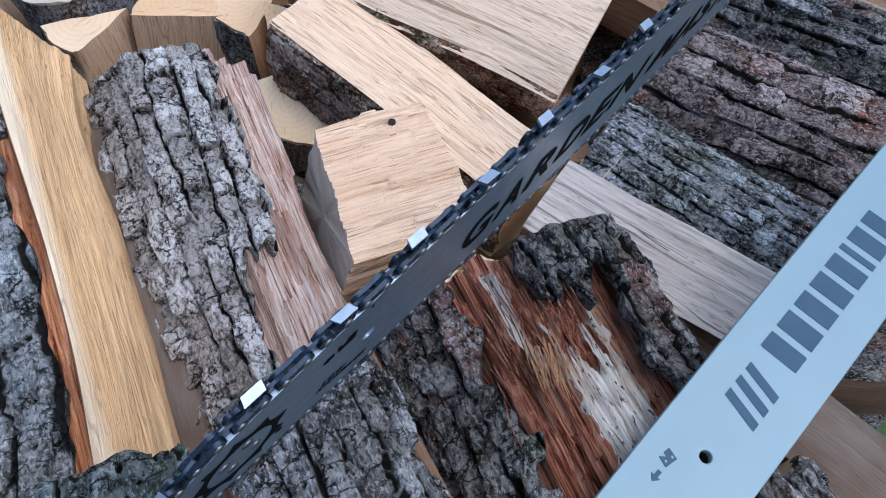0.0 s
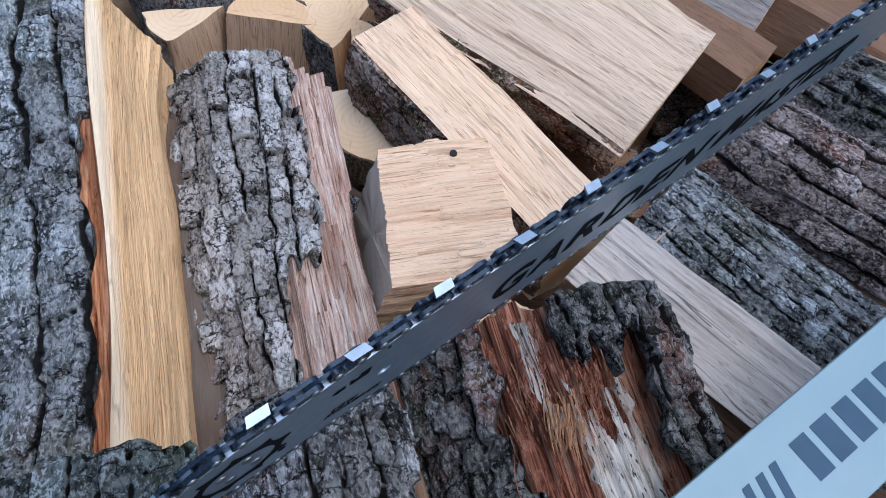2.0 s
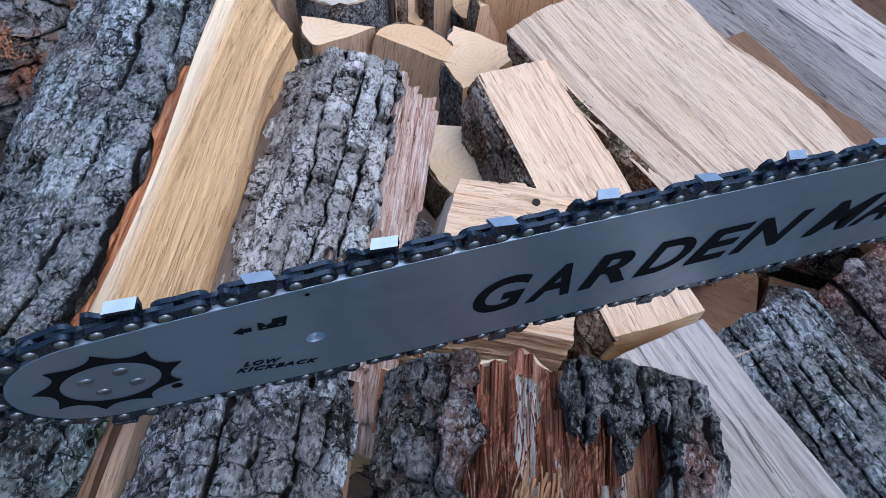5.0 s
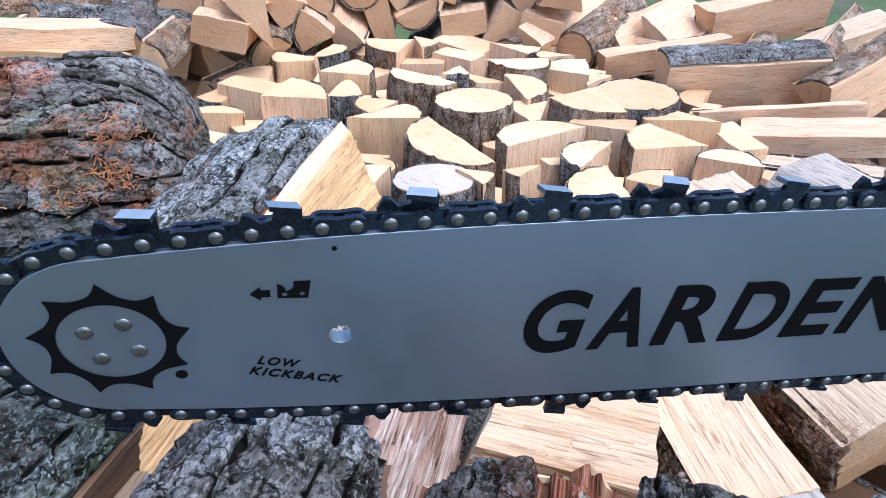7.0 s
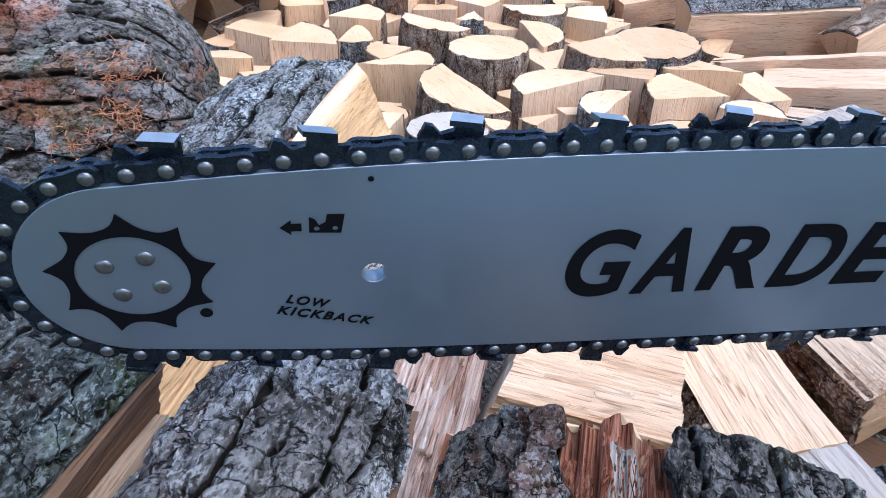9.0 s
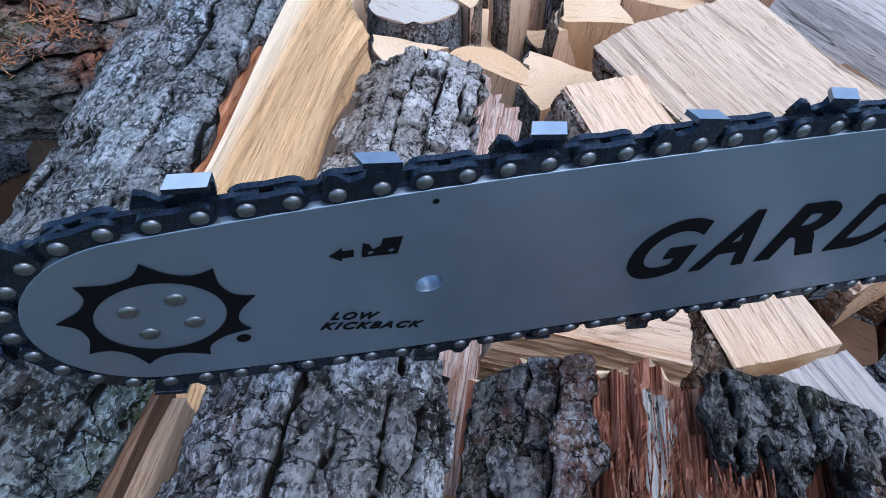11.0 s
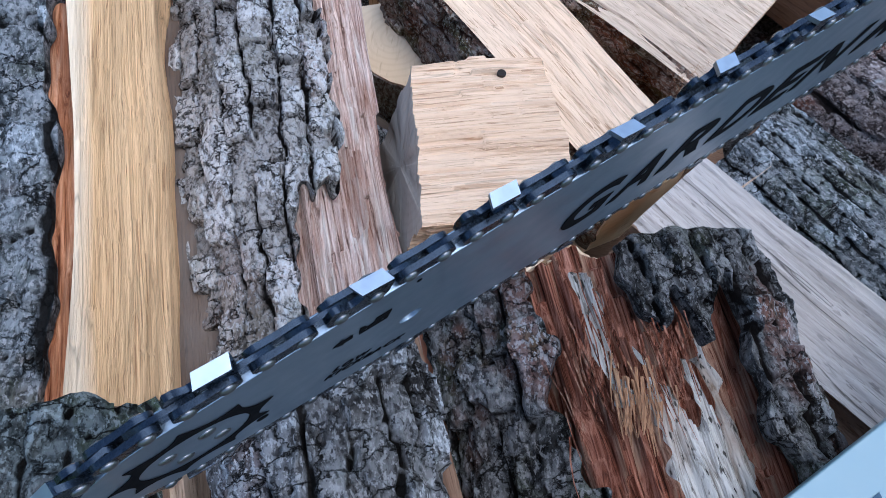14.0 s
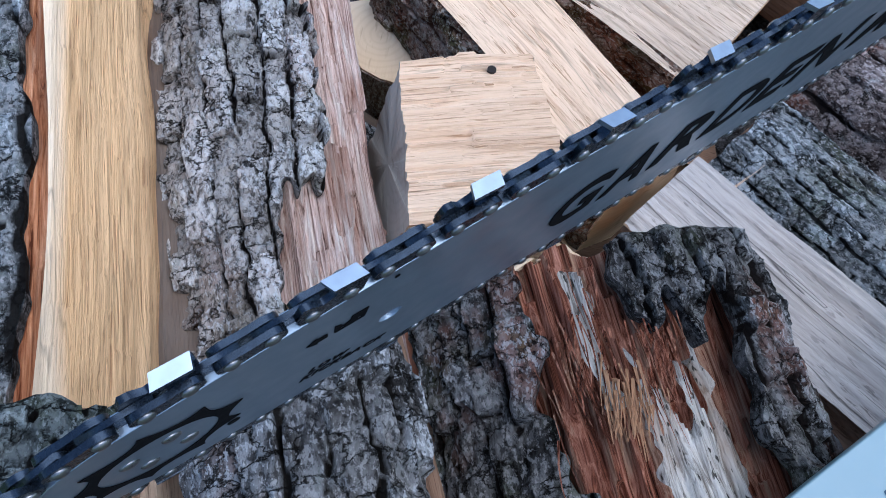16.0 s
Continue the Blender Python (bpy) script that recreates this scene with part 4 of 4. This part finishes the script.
def star(n=9, inner=0.0135, outer=0.0194):
    pts = []
    for k in range(n):
        for j in range(10):
            f = j / 10
            a = 6.28319 * (k + f) / n + 0.14
            r = inner + 0.0018 + (outer - inner - 0.0018) * abs(2 * f - 1) ** 2.6
            skew = 0.05 * (abs(2 * f - 1) ** 3)
            pts.append((r * math.cos(a + skew), r * math.sin(a + skew)))
    return pts


plate("wheel_print", [star(), disc(0.0128, 40)], 0.0001, 0.0003, BLACK, saw_bar)["label"] = "black printed sprocket star"
for a in (58, 148, 238, 328):
    bm = bmesh.new()
    bmesh.ops.create_uvsphere(bm, u_segments=14, v_segments=8, radius=0.0022, matrix=Matrix.Translation((0.0068 * math.cos(radians(a)), 0.0068 * math.sin(radians(a)), 0.0)) @ Matrix.Diagonal((1, 1, 0.35, 1)))
    part("nose_rivet", bm, RIVET, saw_bar, "flat steel rivet", True)
plate("oil_spot", [disc(0.0016, 14, 0.0148, -0.0133)], 0.0001, 0.00025, BLACK, saw_bar)
plate("mark", [disc(0.0007, 10, 0.0555, 0.0277)], 0.0001, 0.00025, BLACK, saw_bar)
plate("arrow_print", [[(0.0346, 0.0141), (0.0372, 0.0163), (0.0372, 0.0152), (0.0396, 0.0152), (0.0396, 0.0130), (0.0372, 0.0130), (0.0372, 0.0119)]], 0.0001, 0.0003, BLACK, saw_bar)
plate("link_print", [[(0.0413, 0.0125), (0.0488, 0.0122), (0.0496, 0.0178), (0.0455, 0.0178), (0.0452, 0.0155), (0.0436, 0.0146), (0.0428, 0.0163), (0.0414, 0.0171)],
                     disc(0.0007, 10, 0.0431, 0.0136), disc(0.0007, 10, 0.0474, 0.0136)], 0.0001, 0.0003, BLACK, saw_bar)
lettering("low_print", "LOW", 0.0042, 0.0112, 0.0345, -0.0109, 0.0002, BLACK, saw_bar, 0.25, -14, 0.0001)
lettering("kickback_print", "KICKBACK", 0.0042, 0.0255, 0.0320, -0.0148, 0.0002, BLACK, saw_bar, 0.25, -14, 0.0001)
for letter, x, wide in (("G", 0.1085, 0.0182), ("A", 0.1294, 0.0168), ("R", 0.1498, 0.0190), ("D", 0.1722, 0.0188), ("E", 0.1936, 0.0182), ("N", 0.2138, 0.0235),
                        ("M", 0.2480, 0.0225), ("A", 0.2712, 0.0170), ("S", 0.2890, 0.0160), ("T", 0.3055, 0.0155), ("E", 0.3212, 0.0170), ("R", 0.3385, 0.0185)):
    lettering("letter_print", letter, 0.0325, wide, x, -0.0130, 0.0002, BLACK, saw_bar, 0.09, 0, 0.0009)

# chain: links round the bar
PITCH = 0.00813
chain = tagged(new("saw_chain"), "dark oiled saw chain with chrome-tipped teeth round the guide bar", "saw chain")
chain.matrix_world = bar_pose
RIDE = 0.0027


def ride_line():
    pts = []
    n = 300
    for k in range(n):
        x = BAR_END - 0.004 - (BAR_END - 0.004) * k / n
        pts.append((x, half_height(x) + RIDE))
    rx, ry = 0.0252 + RIDE, 0.0262 + RIDE
    for k in range(121):
        a = math.pi / 2 + math.pi * k / 120
        pts.append((rx * math.cos(a), ry * math.sin(a)))
    for k in range(n):
        x = (BAR_END - 0.004) * (k + 1) / n
        pts.append((x, -half_height(x) - RIDE))
    return [Vector(p) for p in pts]


def link_outline(length, kind):
    h, e = 0.0026, 0.0031
    n = 8
    left = [(-e * math.sin(math.pi * k / n), h * math.cos(math.pi * k / n)) for k in range(n + 1)]
    right = [(length + e * math.sin(math.pi * k / n), -h * math.cos(math.pi * k / n)) for k in range(n + 1)]
    if kind == "strap":
        return left + [(length * 0.5, -h * 0.86)] + right + [(length * 0.5, h * 0.86)]
    if kind == "cutter":
        return [(-e, 0.0020)] + left[2:] + [(length * 0.5, -h * 0.9)] + right[:5] + [(length + e * 1.25, 0.0025), (length + e * 1.3, 0.0056), (length - 0.0024, 0.0060), (length - 0.0030, 0.0036),
                (length - 0.0052, 0.0030), (0.0022, 0.0028), (0.0004, 0.0050), (-0.0014, 0.0055), (-0.0020, 0.0042)]
    return [(-0.0028, 0.0022), (length + 0.0028, 0.0022), (length + 0.0026, -0.0016), (length * 0.62, -0.0058), (length * 0.38, -0.0058), (-0.0026, -0.0016)]


def base_link(name, kind, z0, z1, mat):
    ob = plate(name, [link_outline(PITCH * (1 if kind != "drive" else 1), kind)], z0, z1, mat)
    me = ob.data
    bpy.data.objects.remove(ob)
    return me


MID = -0.00225
strap_near = base_link("tie_strap", "strap", MID + 0.0007, MID + 0.0021, CHAIN)
strap_far = base_link("tie_strap", "strap", MID - 0.0021, MID - 0.0007, CHAIN)
cut_near = base_link("cutter", "cutter", MID + 0.0007, MID + 0.0021, CHAIN)
cut_far = base_link("cutter", "cutter", MID - 0.0021, MID - 0.0007, CHAIN)
drive = base_link("drive_link", "drive", MID - 0.0006, MID + 0.0006, CHAIN)


def rivet_mesh():
    bm = bmesh.new()
    for s in (1, -1):
        bmesh.ops.create_uvsphere(bm, u_segments=12, v_segments=8, radius=0.0018, matrix=Matrix.Translation((0, 0, MID + s * 0.0021)) @ Matrix.Diagonal((1, 1, 0.5, 1)))
    me = bpy.data.meshes.new("rivet")
    bm.to_mesh(me)
    bm.free()
    me.materials.append(RIVET)
    me.polygons.foreach_set("use_smooth", [True] * len(me.polygons))
    return me


def tooth_mesh(side):
    """The chrome top plate that leans over the middle of the chain."""
    bm = bmesh.new()
    x0, x1, y = PITCH - 0.0032, PITCH + 0.0040, 0.0069
    z0, z1 = (MID + 0.0023, MID - 0.0008) if side > 0 else (MID - 0.0023, MID + 0.0008)
    top = [bm.verts.new(c) for c in ((x0, y + 0.0006, z0), (x1, y - 0.0006, z0), (x1 - 0.001, y - 0.0008, z1), (x0 - 0.0012, y + 0.0004, z1))]
    low = [bm.verts.new((v.co.x, v.co.y - 0.0014, v.co.z)) for v in top]
    bm.faces.new(top)
    bm.faces.new(low[::-1])
    for k in range(4):
        bm.faces.new((top[k], top[k - 1], low[k - 1], low[k]))
    bmesh.ops.recalc_face_normals(bm, faces=bm.faces)
    for f in bm.faces:
        f.material_index = 0 if f.calc_center_median().y > y - 0.0003 else 1
    me = bpy.data.meshes.new("tooth")
    bm.to_mesh(me)
    bm.free()
    me.materials.append(TOOTH)
    me.materials.append(CHAIN)
    return me


rivet_me, tooth_near, tooth_far = rivet_mesh(), tooth_mesh(1), tooth_mesh(-1)


def link(name, me, p, q, parent):
    ob = new(name, me)
    ob.parent = parent
    d = (q - p).normalized()
    up = Vector((d.y, -d.x))
    m = Matrix.Identity(4)
    m.col[0], m.col[1] = (-d.x, -d.y, 0, 0), (up.x, up.y, 0, 0)
    m.translation = (q.x, q.y, 0)
    # the outline runs from the leading rivet backwards
    m2 = Matrix(((-d.x, up.x, 0, q.x), (-d.y, up.y, 0, q.y), (0, 0, 1, 0), (0, 0, 0, 1)))
    ob.matrix_basis = m2
    return ob


rivets = along(ride_line(), PITCH, 0.0012)
for k, p in enumerate(rivets):
    ob = new("rivet", rivet_me)
    ob.parent = chain
    ob.matrix_basis = Matrix.Translation((p.x, p.y, 0))
    if k + 1 == len(rivets):
        break
    q = rivets[k + 1]
    if k % 2:
        link("drive_link", drive, p, q, chain)
        continue
    turn = (k // 2) % 4
    if turn == 0:
        c = link("cutter", cut_near, p, q, chain)
        link("tie_strap", strap_far, p, q, chain)
        top = new("tooth", tooth_near)
    elif turn == 2:
        c = link("cutter", cut_far, p, q, chain)
        link("tie_strap", strap_near, p, q, chain)
        top = new("tooth", tooth_far)
    else:
        link("tie_strap", strap_near, p, q, chain)
        link("tie_strap", strap_far, p, q, chain)
        continue
    top.parent = c
    top["label"] = "bright chrome cutting edge"

# ---- white guide bar lying on the logs ----
white_bar = tagged(new("guide_bar"), "white-painted spare guide bar with slate-blue print lying on logs", "guide bar")
WX = Vector((math.sin(radians(39)), math.cos(radians(39)), 0.0))
WY = Vector((-WX.y, WX.x, 0.0))
wm = Matrix((WX, WY, Vector((0, 0, 1)))).transposed().to_4x4()
wm.translation = (0.2742, 0.2348, 0.364)
white_bar.matrix_world = wm


def white_edge(end):
    def h(x):
        return 0.0235 * math.sqrt(max(0.0, 1 - (x / 0.028) ** 2)) if x < 0 else 0.0235 + 0.0020 * (1 - math.exp(-x / 0.08))
    xs = [-0.028 * math.cos(1.5708 * k / 14) for k in range(15)] + [end * k / 24 for k in range(1, 25)]
    top = [(x - 0.05, h(x)) for x in xs]
    return top + [(x, -y) for x, y in reversed(top[1:])]


# x runs from the hole
plate("blade", [white_edge(0.34), disc(0.0033, 24)], -0.0045, 0.0, WHITE, white_bar, 0.0005)
for k in range(3):
    x = 0.0245 + 0.0088 * k
    plate("stripe", [[(x, -0.0090), (x + 0.0046, -0.0090), (x + 0.0100, 0.0098), (x + 0.0054, 0.0098)]], 0.0001, 0.0003, INK, white_bar)
at = 0.0625
for w in (0.0105, 0.0118, 0.0110, 0.0112, 0.0108, 0.0040, 0.0108, 0.0098):
    plate("print_bar", [[(at, -0.0085), (at + w, -0.0085), (at + w, 0.0110), (at, 0.0110)]], 0.0001, 0.0003, INK, white_bar)
    at += w + 0.0042
plate("link_print", [[(-0.0165, 0.0100), (-0.0100, 0.0085), (-0.0085, 0.0140), (-0.0118, 0.0145), (-0.0125, 0.0125), (-0.0148, 0.0150)], disc(0.0007, 8, -0.0142, 0.0115), disc(0.0007, 8, -0.0108, 0.0105)], 0.0001, 0.0003, INK, white_bar)
plate("arrow_print", [[(-0.0255, 0.0110), (-0.0225, 0.0135), (-0.0225, 0.0120), (-0.0195, 0.0120), (-0.0195, 0.0100), (-0.0225, 0.0100), (-0.0225, 0.0085)]], 0.0001, 0.0003, INK, white_bar)

# ---- small things ----
def strands(name, place, spread, n, length, thick, mat, seed, flat=0.5, axis=None, parent=None):
    """Loose fibres: many thin bent three-sided slivers in one mesh."""
    rng = random.Random(seed)
    verts, faces = [], []
    for k in range(n):
        p = Vector((rng.gauss(0, spread[0]), rng.gauss(0, spread[1]), abs(rng.gauss(0, spread[2]))))
        d = Vector((rng.gauss(0, 1), rng.gauss(0, 1), rng.gauss(0, flat))).normalized()
        if axis:
            d = (Vector(axis) + d * 0.13).normalized()
        side = d.cross(Vector((0.3, 0.2, 1))).normalized() * thick * rng.uniform(0.5, 1.4)
        up = side.cross(d)
        ln = length * rng.uniform(0.4, 1.3)
        curl = Vector((rng.gauss(0, 1), rng.gauss(0, 1), rng.gauss(0, 1))) * ln * (0.05 if axis else 0.18)
        base = len(verts)
        for j in range(4):
            f = j / 3
            c = p + d * ln * (f - 0.5) + curl * (f * (1 - f) * 2)
            g = 1 - 0.75 * f
            verts += [c + side * g, c - side * g, c + up * g]
        for j in range(3):
            for a in range(3):
                q = (a + 1) % 3
                faces.append((base + j * 3 + a, base + j * 3 + q, base + j * 3 + 3 + q, base + j * 3 + 3 + a))
        faces.append((base + 2, base + 1, base))
        faces.append((base + 9, base + 10, base + 11))
    ob = mesh_object(name, verts, faces, [mat], False, None, parent)
    ob.matrix_basis = Matrix.Translation(place)
    return ob


tagged(strands("sawdust_tuft", (0.222, 0.488, 0.284), (0.010, 0.007, 0.007), 520, 0.0045, 0.00014, SPLINT, 3), "tuft of orange-brown wood crumbs on a log", "sawdust", kind="stuff")
tagged(strands("splinters", (0.2065, 0.270, 0.357), (0.0045, 0.005, 0.0025), 46, 0.018, 0.0006, SPLINT, 4, 0.25, (0.30, -0.94, 0.12)), "brown loose splinters on the rotten log", "splinters", kind="stuff")
tagged(strands("wood_fibres", (0.186, 0.280, 0.356), (0.005, 0.014, 0.0012), 40, 0.03, 0.0004, ROT_RED, 6, 0.1, (0.52, -0.85, 0.0)), "red-brown stringy fibres on the rotten log", "wood fibres", kind="stuff")
tagged(strands("wood_fibres", (0.215, 0.290, 0.3535), (0.005, 0.009, 0.0015), 50, 0.024, 0.0005, ROT_RED, 16, 0.1, (0.52, -0.85, 0.0)), "torn red fibres under the bark of the rotten log", "wood fibres", kind="stuff")
for place, size, n, k in (((-0.220, 0.318, 0.366), (0.010, 0.012, 0.011), 240, 21), ((-0.205, 0.309, 0.342), (0.008, 0.009, 0.009), 150, 22), ((-0.223, 0.283, 0.332), (0.012, 0.012, 0.006), 140, 23)):
    tagged(strands("bark_fibres", place, size, n, 0.008, 0.0005, ORANGE, k, 0.6), "tangled orange-brown fibres in torn bark", "bark fibres", kind="stuff")
tagged(strands("straw", (0.252, 0.431, 0.287), (0.0005, 0.0005, 0.0005), 2, 0.03, 0.0004, FRESH, 8, 0.3, (0.5, 0.75, 0.3)), "thin dry straw lying on a grey log", "straw")
tagged(strands("moss_tuft", (0.072, 0.575, 0.262), (0.008, 0.012, 0.006), 260, 0.006, 0.0005, BARK_MOSS, 9), "small tuft of yellow-green moss on bark", "moss", kind="stuff")
